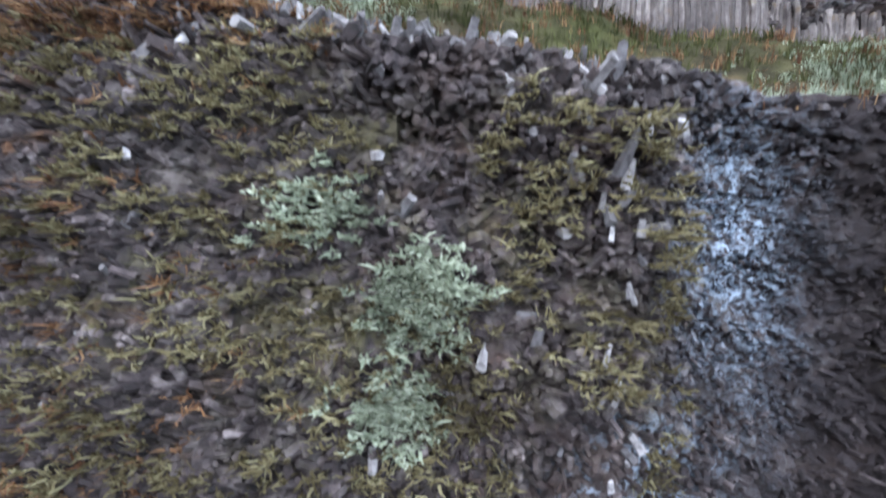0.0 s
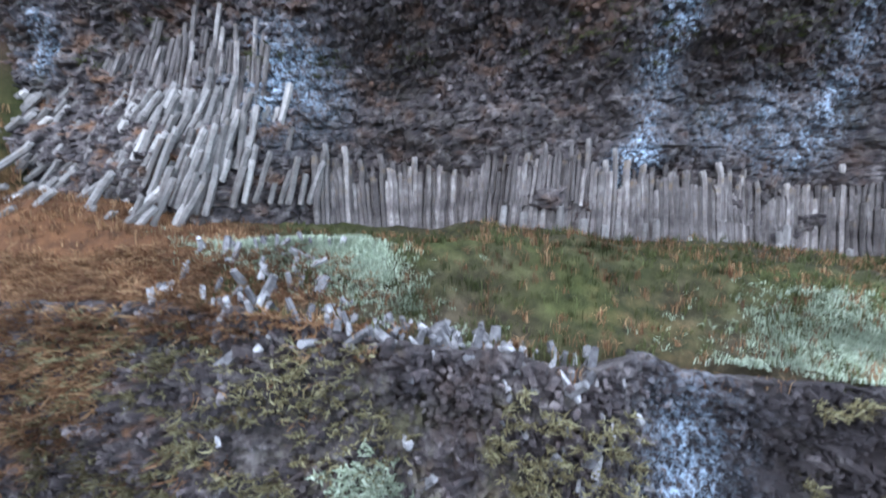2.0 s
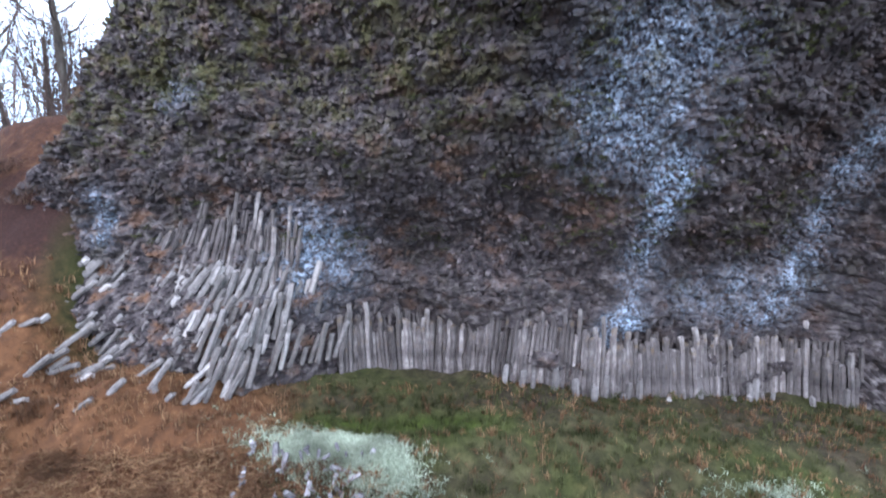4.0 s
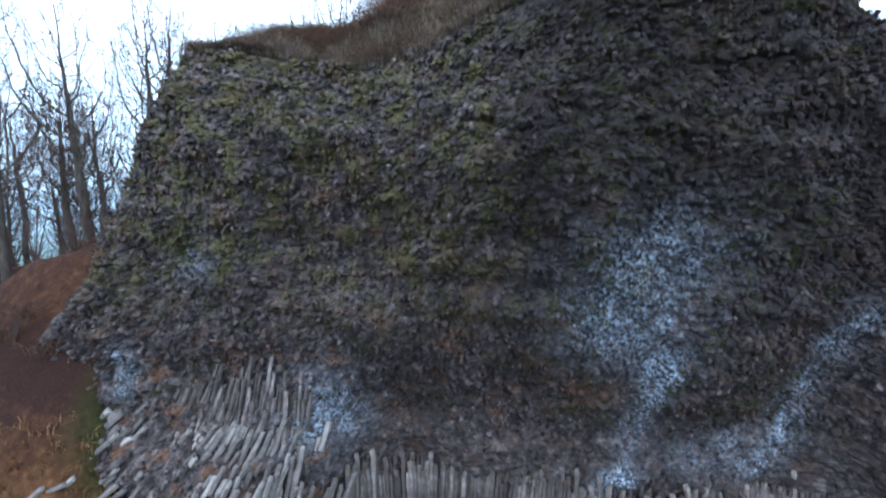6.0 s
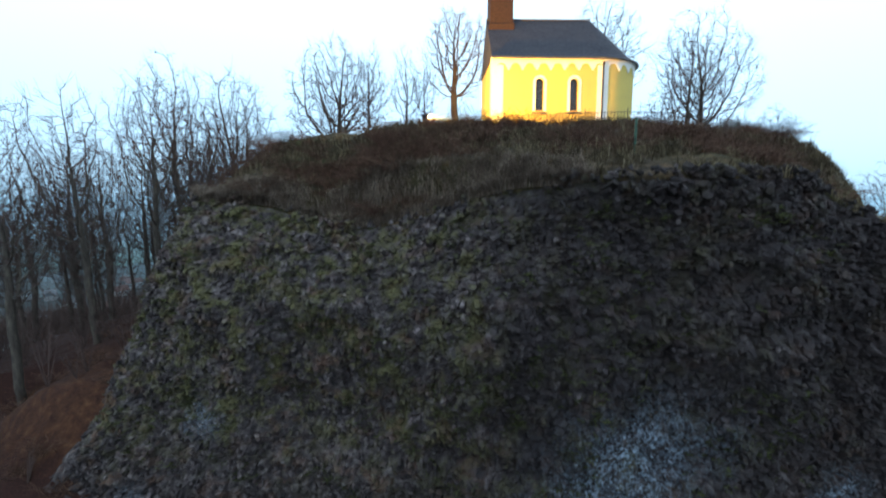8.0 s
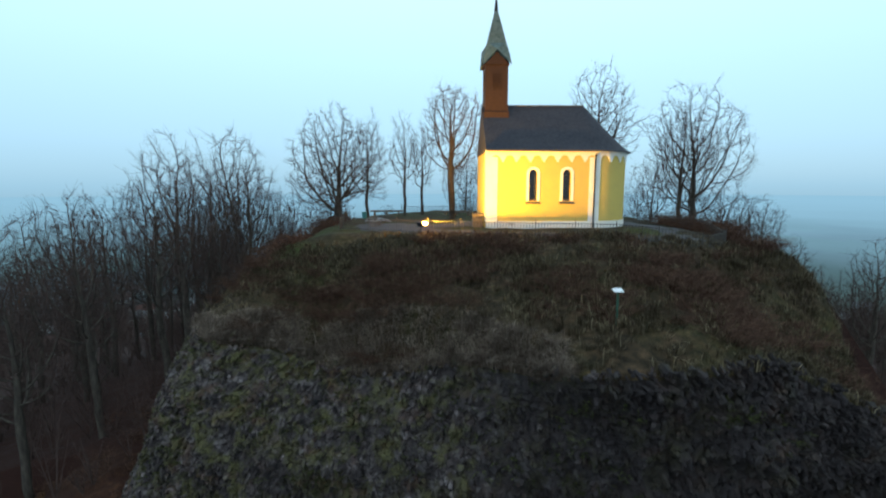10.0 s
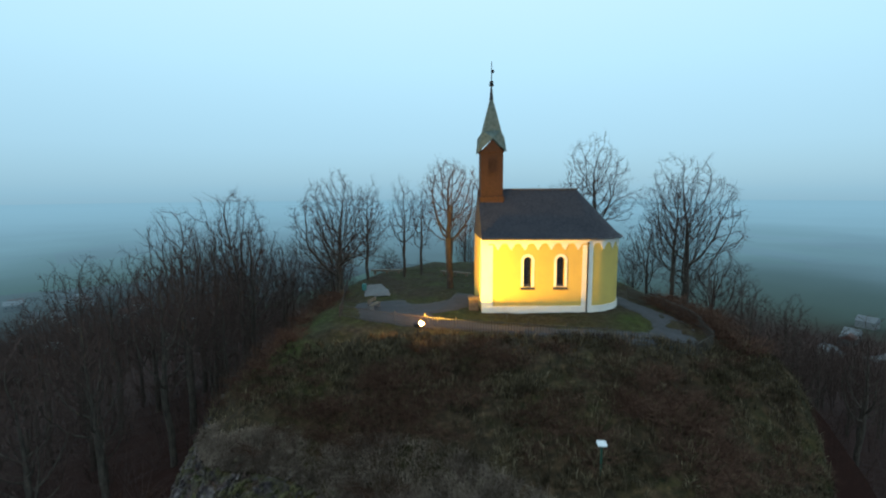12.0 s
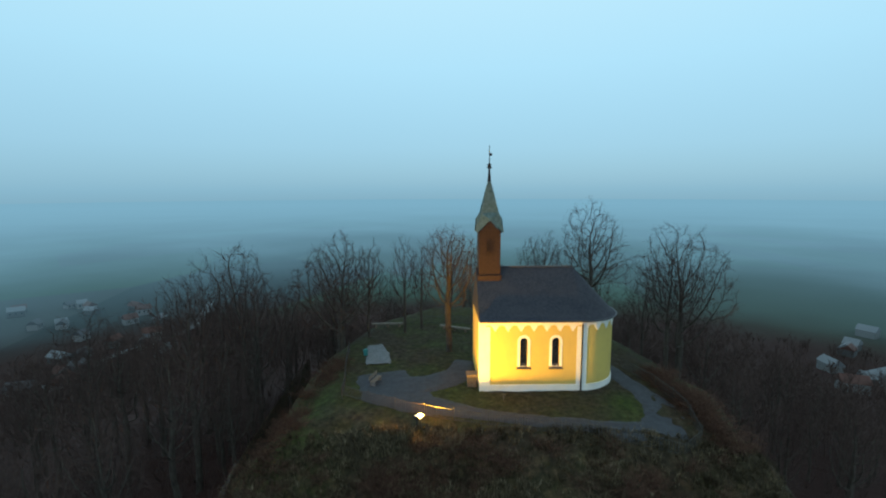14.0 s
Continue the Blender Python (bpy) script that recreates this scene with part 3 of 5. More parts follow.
part("arched_frieze", band(-0.05, S_END, frieze_low, WALL_H - 0.02, 0.055, ds=0.035), WHITE, chapel)
part("cornice", band(-0.1, S_END, WALL_H - 0.14, WALL_H + 0.02, 0.16, ds=0.2), WHITE, chapel)
for c in WINDOWS:
    win = part("window", outline_slab([arch(c, WIN_HALF + 0.02, WIN_SILL - 0.02, WIN_SPRING)], 0.30, 0.33), GLASS, chapel, "dark arched leaded window")
    ring = [p for p in arch(c, WIN_HALF + 0.21, WIN_SILL, WIN_SPRING, 14)]
    part("surround", outline_slab([ring, arch(c, WIN_HALF, WIN_SILL + 0.001, WIN_SPRING)], -0.05, 0.28), WHITE, win, "white arched plaster surround")
    sill = bmesh.new()
    v = [sill.verts.new(p) for p in ((c - 0.62, -0.16, WIN_SILL - 0.17), (c + 0.62, -0.16, WIN_SILL - 0.17), (c + 0.33, 0.3, WIN_SILL + 0.16), (c - 0.33, 0.3, WIN_SILL + 0.16), (c - 0.62, -0.16, WIN_SILL - 0.22), (c + 0.62, -0.16, WIN_SILL - 0.22), (c + 0.5, 0.02, WIN_SILL - 0.2), (c - 0.5, 0.02, WIN_SILL - 0.2))]
    for f in ((0, 1, 2, 3), (4, 5, 1, 0), (7, 6, 5, 4), (3, 2, 6, 7), (0, 3, 7, 4), (1, 5, 6, 2)):
        sill.faces.new([v[i] for i in f])
    part("sill", sill, LEAD, win)
    for dz in np.arange(WIN_SILL + 0.3, WIN_SPRING + 0.2, 0.32):
        part("glazing_bar", bm_box(c - WIN_HALF, 0.275, dz, c + WIN_HALF, 0.297, dz + 0.022), IRON, win)
    part("glazing_bar", bm_box(c - 0.012, 0.272, WIN_SILL, c + 0.012, 0.294, WIN_SPRING + WIN_HALF), IRON, win)

# roof: two slopes and a half cone over the apse, with a thick eave
OVER = 0.24
slope = (RIDGE_H - WALL_H) / HALF
eave_z = WALL_H + 0.03
roof = bmesh.new()


def roof_ring(dz):
    ring = [(-0.06, -OVER, eave_z + dz), (NAVE, -OVER, eave_z + dz)]
    ring += [(NAVE + (HALF + OVER) * math.sin(a), HALF - (HALF + OVER) * math.cos(a), eave_z + dz) for a in np.linspace(0, math.pi, 25)[1:-1]]
    return ring + [(NAVE, 2 * HALF + OVER, eave_z + dz), (-0.06, 2 * HALF + OVER, eave_z + dz)]


lo, hi = [[roof.verts.new(p) for p in roof_ring(d)] for d in (-0.10, 0.0)]
kick = [roof.verts.new((p[0] if p[0] <= NAVE else NAVE + (p[0] - NAVE) * 0.86, HALF + (p[1] - HALF) * 0.86, WALL_H + 0.45)) for p in roof_ring(0)]
tops = [roof.verts.new((-0.06, HALF, RIDGE_H)), roof.verts.new((NAVE, HALF, RIDGE_H))]
n = len(lo)
for k in range(n):
    j = (k + 1) % n
    roof.faces.new((lo[k], lo[j], hi[j], hi[k]))
    if k < n - 1:
        roof.faces.new((hi[k], hi[j], kick[j], kick[k]))
roof.faces.new((kick[0], kick[1], tops[1], tops[0]))
for k in range(1, n - 2):
    roof.faces.new((kick[k], kick[k + 1], tops[1]))
roof.faces.new((kick[n - 2], kick[n - 1], tops[0], tops[1]))
roof.faces.new((hi[n - 1], hi[0], kick[0], tops[0], kick[n - 1]))
roof.faces.new(list(reversed(lo)))
bmesh.ops.recalc_face_normals(roof, faces=roof.faces[:])
roof_ob = part("roof", roof, SLATE, chapel, "dark slate roof with a half-cone over the apse")
part("ridge_cap", bm_box(-0.08, HALF - 0.11, RIDGE_H - 0.05, NAVE + 0.05, HALF + 0.11, RIDGE_H + 0.06, bevel=0.03), LEAD, roof_ob)
gut = band(-0.06, S_END, eave_z - 0.10, eave_z + 0.0, OVER + 0.11, OVER + 0.0, 0.2)
part("gutter", gut, LEAD, roof_ob)
dp = bm_lathe([(0.06, -0.3), (0.06, WALL_H - 0.35)], 10, (NAVE - 0.02, -0.14))
pipe = part("downpipe", dp, IRON, chapel, "dark metal downpipe")
part("pipe_elbow", bm_box(NAVE - 0.08, -OVER - 0.05, WALL_H - 0.42, NAVE + 0.05, -0.08, WALL_H - 0.28, bevel=0.03), IRON, pipe)

# bell turret
TX, TY, TH = 1.05, HALF, 1.0
tower = part("turret", bm_box(TX - TH + 0.08, TY - TH + 0.08, RIDGE_H - 1.6, TX + TH - 0.08, TY + TH - 0.08, 13.0), DARKWOOD, chapel, "brown shingled bell turret")
base_m = bmesh.new()
box(base_m, TX - TH - 0.02, TY - TH - 0.02, RIDGE_H - 1.9, TX + TH + 0.02, TY + TH + 0.02, RIDGE_H - 0.6, bevel=0.02)
part("turret_skirt", base_m, DARKWOOD, tower)
for sgn, axis in ((-1, 1), (1, 1), (-1, 0), (1, 0)):
    lv = bmesh.new()
    for k in range(7):
        box(lv, -0.33, -0.06, 11.0 + 0.18 * k, 0.33, 0.0, 11.09 + 0.18 * k)
    rot = pose(TX, TY, 0, 0, 0, {(-1, 1): 0, (1, 1): 180, (-1, 0): -90, (1, 0): 90}[(sgn, axis)]) @ pose(0, -TH + 0.08, 0)
    bmesh.ops.transform(lv, matrix=rot, verts=lv.verts[:])
    part("louvre", lv, DARKWOOD, tower)
helm = bmesh.new()
E1, GA, AP = 12.75, 13.95, 17.2
HO = TH + 0.16
corners = [helm.verts.new((TX + sx * HO, TY + sy * HO, E1)) for sx, sy in ((-1, -1), (1, -1), (1, 1), (-1, 1))]
gpk = [helm.verts.new((TX + sx * HO, TY + sy * HO, GA)) for sx, sy in ((0, -1), (1, 0), (0, 1), (-1, 0))]
waist = [helm.verts.new((TX + sx * 0.95, TY + sy * 0.95, GA + 0.55)) for sx, sy in ((-0.8, -0.8), (0.8, -0.8), (0.8, 0.8), (-0.8, 0.8))]
tipr = [helm.verts.new((TX + sx * 0.12, TY + sy * 0.12, AP)) for sx, sy in ((-1, -1), (1, -1), (1, 1), (-1, 1))]
for k in range(4):
    j = (k + 1) % 4
    helm.faces.new((corners[k], gpk[k], waist[k]))
    helm.faces.new((gpk[k], corners[j], waist[j]))
    helm.faces.new((gpk[k], waist[j], waist[k]))
    helm.faces.new((waist[k], waist[j], tipr[j], tipr[k]))
helm.faces.new(tipr)
sol = bmesh.ops.solidify(helm, geom=helm.faces[:], thickness=0.07)
bmesh.ops.recalc_face_normals(helm, faces=helm.faces[:])
helm_ob = part("helm", helm, COPPER, tower, "green weathered copper spire with four gables")
for k, (sx, sy) in enumerate(((0, -1), (1, 0), (0, 1), (-1, 0))):
    g = bmesh.new()
    tri = [(-HO + 0.2, E1 + 0.05), (HO - 0.2, E1 + 0.05), (0, GA - 0.12)]
    vs = [g.verts.new((a, 0, z)) for a, z in tri] + [g.verts.new((a, 0.12, z)) for a, z in tri]
    g.faces.new(vs[:3]); g.faces.new(vs[5:2:-1])
    for a in range(3):
        b = (a + 1) % 3
        g.faces.new((vs[b], vs[a], vs[a + 3], vs[b + 3]))
    bmesh.ops.transform(g, matrix=pose(TX, TY, 0, 0, 0, (0, 90, 180, -90)[k]) @ pose(0, -HO + 0.14, 0), verts=g.verts[:])
    part("gable_board", g, DARKWOOD, tower)
needle = part("spire_needle", bm_lathe([(0.17, AP - 0.05), (0.10, AP + 0.6), (0.07, AP + 1.0), (0.2, AP + 1.08), (0.22, AP + 1.16), (0.1, AP + 1.22), (0.17, AP + 1.3), (0.17, AP + 1.4), (0.04, AP + 1.5), (0.03, AP + 3.0)], 12, (TX, TY)), IRON, tower)
part("weather_vane", bm_box(TX - 0.05, TY - 0.025, AP + 2.1, TX + 0.22, TY + 0.0, AP + 2.35, bevel=0.01), IRON, tower)

# ---- trees ----
bark_m = Mat("bark", 0.9, spec=0.15)
BARK = bark_m.color(bark_m.ramp(bark_m.noise(5, 6, 0.7, bark_m.scaled(1, 1, 0.25)), [(0.3, (0.025, 0.021, 0.018)), (0.55, (0.07, 0.058, 0.048)), (0.8, (0.13, 0.115, 0.09))])).bump(bark_m.noise(18, 5, 0.7, bark_m.scaled(1, 1, 0.2)), 0.8, 0.05).m
twig_m = Mat("twigs", 0.9, spec=0.1)
TWIG = twig_m.color(twig_m.ramp(twig_m.noise(2), [(0.3, (0.036, 0.024, 0.022)), (0.7, (0.085, 0.056, 0.047))])).m


def tubes(segs, sides):
    """Tapered tubes along segments (a, b, ra, rb)."""
    segs = [s for s in segs if np.linalg.norm(np.asarray(s[1]) - np.asarray(s[0])) > 1e-6]
    a, b = np.array([s[0] for s in segs]), np.array([s[1] for s in segs])
    ra, rb = np.array([s[2] for s in segs]), np.array([s[3] for s in segs])
    d = b - a
    d = d / np.maximum(1e-9, np.linalg.norm(d, axis=1, keepdims=True))
    ref = np.where(np.abs(d[:, 2:3]) > 0.9, np.array([[1.0, 0, 0]]), np.array([[0, 0, 1.0]]))
    u = np.cross(d, ref)
    u /= np.linalg.norm(u, axis=1, keepdims=True)
    v = np.cross(d, u)
    ang = 2 * np.pi * np.arange(sides) / sides
    ca, sa = np.cos(ang)[None, :, None], np.sin(ang)[None, :, None]
    ring = u[:, None] * ca + v[:, None] * sa
    va, vb = a[:, None] + ring * ra[:, None, None], b[:, None] + ring * rb[:, None, None]
    verts = np.concatenate([va, vb], 1).reshape(-1, 3)
    base = (np.arange(len(segs)) * 2 * sides)[:, None, None]
    k = np.arange(sides)
    f = np.stack([k, (k + 1) % sides, sides + (k + 1) % sides, sides + k], -1)[None]
    return verts, (base + f).reshape(-1, 4)


def grow(seed, height, radius, crown, base, trunk, points=900, lean=(0, 0), reach=2.6, flat=0.0):
    """The segments of a bare tree: limbs grow from the trunk towards points strewn through the crown's dome,
    thicken towards the root, and end in twigs. crown is the dome's half-width, base its lower edge."""
    r = np.random.default_rng(seed)
    points = int(points * 1.7)
    d = r.normal(size=(points, 3))
    d *= (r.uniform(0.03, 1, (points, 1)) ** 0.52) / np.linalg.norm(d, axis=1, keepdims=True)
    d *= 1 + 0.34 * vnoise(d[:, 0] * 2.4, d[:, 1] * 2.4, d[:, 2] * 2.4, seed)[:, None]
    half = (height - base) / 2
    d[:, 2] = d[:, 2] - flat * (1 - d[:, 2] ** 2) * np.hypot(d[:, 0], d[:, 1])
    goal = np.stack([d[:, 0] * crown, d[:, 1] * crown, base + half + d[:, 2] * half], -1)
    goal[:, :2] += np.array(lean) * goal[:, 2:3]
    hop = 0.36
    nodes, parent, kids = [np.zeros(3)], [-1], [0]
    while nodes[-1][2] < trunk:
        p = nodes[-1] + np.array([lean[0] * hop + r.normal(0, 0.03), lean[1] * hop + r.normal(0, 0.03), hop])
        parent.append(len(nodes) - 1); kids.append(0); nodes.append(p)
    P = np.array(nodes)
    dist = np.linalg.norm(goal[:, None] - P[None], axis=2)
    near_i, near_d = dist.argmin(1), dist.min(1)
    for turn_no in range(110):
        sel = near_d < (99 if turn_no < 14 else reach)
        if not sel.any():
            break
        way = np.zeros((len(nodes), 3))
        g = goal[sel] - np.array(nodes)[near_i[sel]]
        np.add.at(way, near_i[sel], g / np.maximum(1e-6, np.linalg.norm(g, axis=1, keepdims=True)))
        first_new = len(nodes)
        for i in np.flatnonzero(np.abs(way).sum(1) > 1e-6):
            if kids[i] > 2:
                continue
            w = way[i] / max(1e-6, np.linalg.norm(way[i])) + r.normal(0, 0.09, 3) + np.array([0, 0, 0.10])
            if parent[i] >= 0:
                w = w + 0.45 * (nodes[i] - nodes[parent[i]]) / hop
            kids[i] += 1
            parent.append(i); kids.append(0); nodes.append(nodes[i] + hop * w / np.linalg.norm(w))
        if len(nodes) == first_new:
            break
        fresh = np.array(nodes[first_new:])
        dist = np.linalg.norm(goal[:, None] - fresh[None], axis=2)
        better = dist.min(1) < near_d
        near_i = np.where(better, first_new + dist.argmin(1), near_i)
        near_d = np.minimum(near_d, dist.min(1))
        keep = near_d > 0.42
        goal, near_i, near_d = goal[keep], near_i[keep], near_d[keep]
        if not len(goal) or len(nodes) > 5200:
            break
    load = np.zeros(len(nodes))
    for i in range(len(nodes) - 1, 0, -1):
        load[i] += 1 if kids[i] == 0 else 0.02
        load[parent[i]] += load[i]
    rad = np.maximum(0.008, radius * (load / load[0]) ** 0.53)
    thick, thin = [], []
    for i in range(1, len(nodes)):
        ra, rb = min(rad[parent[i]], rad[i] * 1.35), rad[i]
        if parent[i] == 0:
            ra = rad[i] * 1.5
        (thick if rb > 0.034 else thin).append((nodes[parent[i]], nodes[i], ra, rb))
        if load[i] < 7:
            along = nodes[i] - nodes[parent[i]]
            for j in range(3 if load[i] < 2.5 else 2):
                e = along / hop + r.normal(0, 0.55, 3) + np.array([0, 0, 0.15])
                thin.append((nodes[i], nodes[i] + e / np.linalg.norm(e) * r.uniform(0.3, 0.9), 0.008, 0.004))
    return thick, thin


def tree_model(name, label, seed, at, turn=0, **kw):
    thick, thin = grow(seed, **kw)
    t = thing(name, at, label, "tree", turn=turn)
    v, f = tubes(thick, 7)
    part("trunk", mesh_from("trunk", v, f, BARK, True), None, t)
    thin = [(a, b, max(ra, 0.007), max(rb, 0.004)) for a, b, ra, rb in thin]
    v, f = tubes(thin, 3)
    part("crown", mesh_from("crown", v, f, TWIG), None, t)
    return t


def on_land(x, y, sink=0.25):
    return (x, y, float(land(x, y)) - sink)


# trees on the crown of the hill
tree_model("lime_tree", "bare lime tree with lamplit trunk beside the chapel", 11, on_land(0.05, 42.3), height=13.4, radius=0.33, crown=3.3, base=5.0, trunk=4.6, points=620)
tree_model("broad_tree", "bare broad-crowned tree with many upright limbs", 5, on_land(-12.2, 46.8), height=13.0, radius=0.46, crown=5.2, base=2.6, trunk=1.5, points=1150, flat=0.35)
tree_model("slim_tree", "slim bare tree at the edge of the hilltop", 23, on_land(-9.1, 47.0), height=11.0, radius=0.18, crown=2.0, base=2.8, trunk=2.4, points=420)
tree_model("slim_tree", "slim bare tree behind the lawn with lamplit twigs", 24, on_land(-5.2, 48.6), height=11.0, radius=0.17, crown=1.9, base=3.2, trunk=3.0, points=380)
tree_model("slim_tree", "slim bare tree close to the lime tree", 25, on_land(-3.4, 50.2), height=10.4, radius=0.16, crown=1.8, base=3.0, trunk=2.8, points=340)
tree_model("forked_tree", "bare tree with forked limbs behind the apse", 31, on_land(15.0, 45.3), height=15.2, radius=0.30, crown=4.1, base=6.0, trunk=4.0, points=720, flat=0.25)
tree_model("tall_tree", "tall bare tree with a wide crown on the slope", 47, on_land(24.0, 43.7), height=16.0, radius=0.34, crown=4.9, base=4.5, trunk=3.4, points=1100)
tree_model("tall_tree", "slender bare tree among others on the slope", 52, on_land(22.4, 42.8), height=12.6, radius=0.22, crown=2.8, base=4.2, trunk=3.8, points=460)
tree_model("tall_tree", "bare leaning tree among others on the slope", 53, on_land(27.3, 45.0), height=12.6, radius=0.26, crown=3.6, base=3.5, trunk=2.6, points=640, lean=(0.07, 0))
tree_model("small_tree", "small bare tree with a rounded crown on the far slope", 54, on_land(34.4, 47.0), height=11.0, radius=0.2, crown=3.7, base=3.0, trunk=2.4, points=640)


def wood(models, spots, label, group):
    """A wood of bare trees: each model is built once, its other trees are copies that share its meshes."""
    first = {}
    for k, (x, y, s, turn) in enumerate(spots):
        i = k % len(models)
        at = on_land(x, y, 0.4)
        if i not in first:
            first[i] = tree_model("forest_tree", label, **models[i], at=at, turn=turn)
            first[i]["group"] = group
            ob = first[i]
        else:
            ob = copy_thing(first[i], pose(*at, 0, 0, turn))
        ob.scale = (s, s, s)


FOREST = [
    dict(seed=101, height=15.5, radius=0.22, crown=3.0, base=5.2, trunk=5.0, points=560),
    dict(seed=102, height=17.0, radius=0.25, crown=3.2, base=6.5, trunk=6.5, points=600),
    dict(seed=103, height=14.0, radius=0.19, crown=2.5, base=4.5, trunk=4.2, points=460, lean=(0.05, 0)),
    dict(seed=104, height=16.0, radius=0.21, crown=2.7, base=5.5, trunk=5.5, points=520, lean=(-0.05, 0.02)),
    dict(seed=105, height=13.0, radius=0.20, crown=3.4, base=3.2, trunk=2.6, points=620),
]
tr = np.random.default_rng(4)
spots = [(-20.5, 52, 0.85, 20), (-22.5, 48, 1.25, 130), (-19.0, 60, 0.9, 250), (-26, 53, 1.6, 80), (-28.5, 58, 1.7, 300), (-31, 55, 1.55, 200), (-35, 58, 1.4, 40), (-31.5, 28, 0.95, 60), (-35, 25, 0.95, 150), (-29.5, 33, 0.92, 220), (-38, 31, 1.0, 300), (-34, 37, 1.0, 90)]
while len(spots) < 64:
    x, y = tr.uniform(-62, -15), tr.uniform(2 if len(spots) > 70 else 16, 78)
    if x > -18.5 and y < 38 or x > -21 and 38 < y < 62 or math.hypot(x, y + 3) < (46 if y < 18 else 37) or any(math.hypot(x - a, y - b) < 2.9 for a, b, *_ in spots):
        continue
    spots.append((x, y, tr.uniform(1.05, 1.4) * (0.7 if y < 16 else 0.92 if y < 38 else 0.85 if y > 38 and x > -17 else 1.0), tr.uniform(0, 360)))
for k in range(13):
    x, y = tr.uniform(-27, -20.5), tr.uniform(36, 50)
    if all(math.hypot(x - a, y - b) > 2.4 for a, b, *_ in spots):
        spots.append((x, y, tr.uniform(0.7, 0.95), tr.uniform(0, 360)))
wood(FOREST, spots, "tall bare deciduous tree in the wood on the slope", "trees of the western wood")
spots = []
while len(spots) < 62:
    x, y = tr.uniform(19, 64), tr.uniform(6 if len(spots) > 36 else 26, 80)
    if math.hypot((x - 2.5) / 20, (y - 40) / 23) < 1 or y < 26 and x < 25 or any(math.hypot(x - a, y - b) < 3.3 for a, b, *_ in spots):
        continue
    spots.append((x, y, tr.uniform(0.6, 0.95) * (1.0 if y > 36 else 0.62), tr.uniform(0, 360)))
wood(FOREST, spots, "bare deciduous tree in the wood on the far slope", "trees of the eastern wood")
spots = []
while len(spots) < 20:
    x, y = tr.uniform(-16, 20), tr.uniform(58, 84)
    if any(math.hypot(x - a, y - b) < 3.0 for a, b, *_ in spots):
        continue
    spots.append((x, y, tr.uniform(0.6, 0.85), tr.uniform(0, 360)))
wood(FOREST, spots, "bare deciduous tree behind the chapel hill", "trees behind the chapel")


# the woods further down the slopes, too many to count
fw = np.random.default_rng(8)
segs = []
for k in range(2300):
    az, d = radians(fw.uniform(-62, 62)), 62 + 270 * fw.uniform() ** 1.15
    x, y = 2 + d * math.sin(az), 30 + d * math.cos(az) * 0.95
    if az < radians(14) and d < 105:
        continue
    p = np.array([x, y, float(flanks(x, y)) - 0.3])
    h = fw.uniform(8, 13) * (1.0 if d > 75 else 0.8)
    q = p + np.array([fw.normal(0, 0.5), fw.normal(0, 0.5), h * 0.62])
    segs.append((p, q, 0.17, 0.10))
    for j in range(9):
        a, t = fw.uniform(0, 6.28), fw.uniform(0.35, 1.0)
        s = p + (q - p) * t
        L = h * fw.uniform(0.22, 0.42)
        e = s + np.array([math.cos(a) * L * 0.55, math.sin(a) * L * 0.55, L * 0.8])
        segs.append((s, e, 0.09, 0.05))
        for i in range(2):
            g = s + (e - s) * fw.uniform(0.4, 1.0)
            segs.append((g, g + np.array([fw.normal(0, 0.6), fw.normal(0, 0.6), fw.uniform(0.5, 1.6)]), 0.055, 0.03))
v, f = tubes(segs, 3)
tagged(new("distant_wood", mesh_from("distant_wood", v, f, TWIG)), "dark leafless wood on the lower slopes of the hill", "wood", kind="stuff")


# ---- loose rock ----
def prisms(centers, axes, radius, length, seed, taper=0.85):
    """Many irregular six-sided prisms: the front cap and the six sides of each."""
    r = np.random.default_rng(seed)
    n = len(centers)
    d = axes / np.linalg.norm(axes, axis=1, keepdims=True)
    ref = r.normal(size=(n, 3))
    u = np.cross(d, ref)
    u /= np.linalg.norm(u, axis=1, keepdims=True)
    v = np.cross(d, u)
    ang = 2 * np.pi * (np.arange(6)[None] + r.uniform(-0.28, 0.28, (n, 6))) / 6
    rad = radius[:, None] * r.uniform(0.75, 1.2, (n, 6))
    squash = r.uniform(0.6, 1.0, (n, 1))
    ring = u[:, None] * (np.cos(ang) * rad)[..., None] + v[:, None] * (np.sin(ang) * rad * squash)[..., None]
    tilt = r.uniform(-0.25, 0.25, (n, 6)) * radius[:, None]
    front = centers[:, None] + ring * taper + d[:, None] * (length[:, None] * 0.5 + tilt)[..., None]
    back = centers[:, None] + ring - d[:, None] * (length[:, None] * 0.5)[..., None]
    verts = np.concatenate([front, back], 1).reshape(-1, 3)
    k = np.arange(6)
    f = [[0, 1, 2, 3], [0, 3, 4, 5], [9, 8, 7, 6], [11, 10, 9, 6]] + [[a, a + 6, (a + 1) % 6 + 6, (a + 1) % 6] for a in k]
    faces = (np.arange(n)[:, None, None] * 12 + np.array(f)[None]).reshape(-1, 4)
    return verts, faces


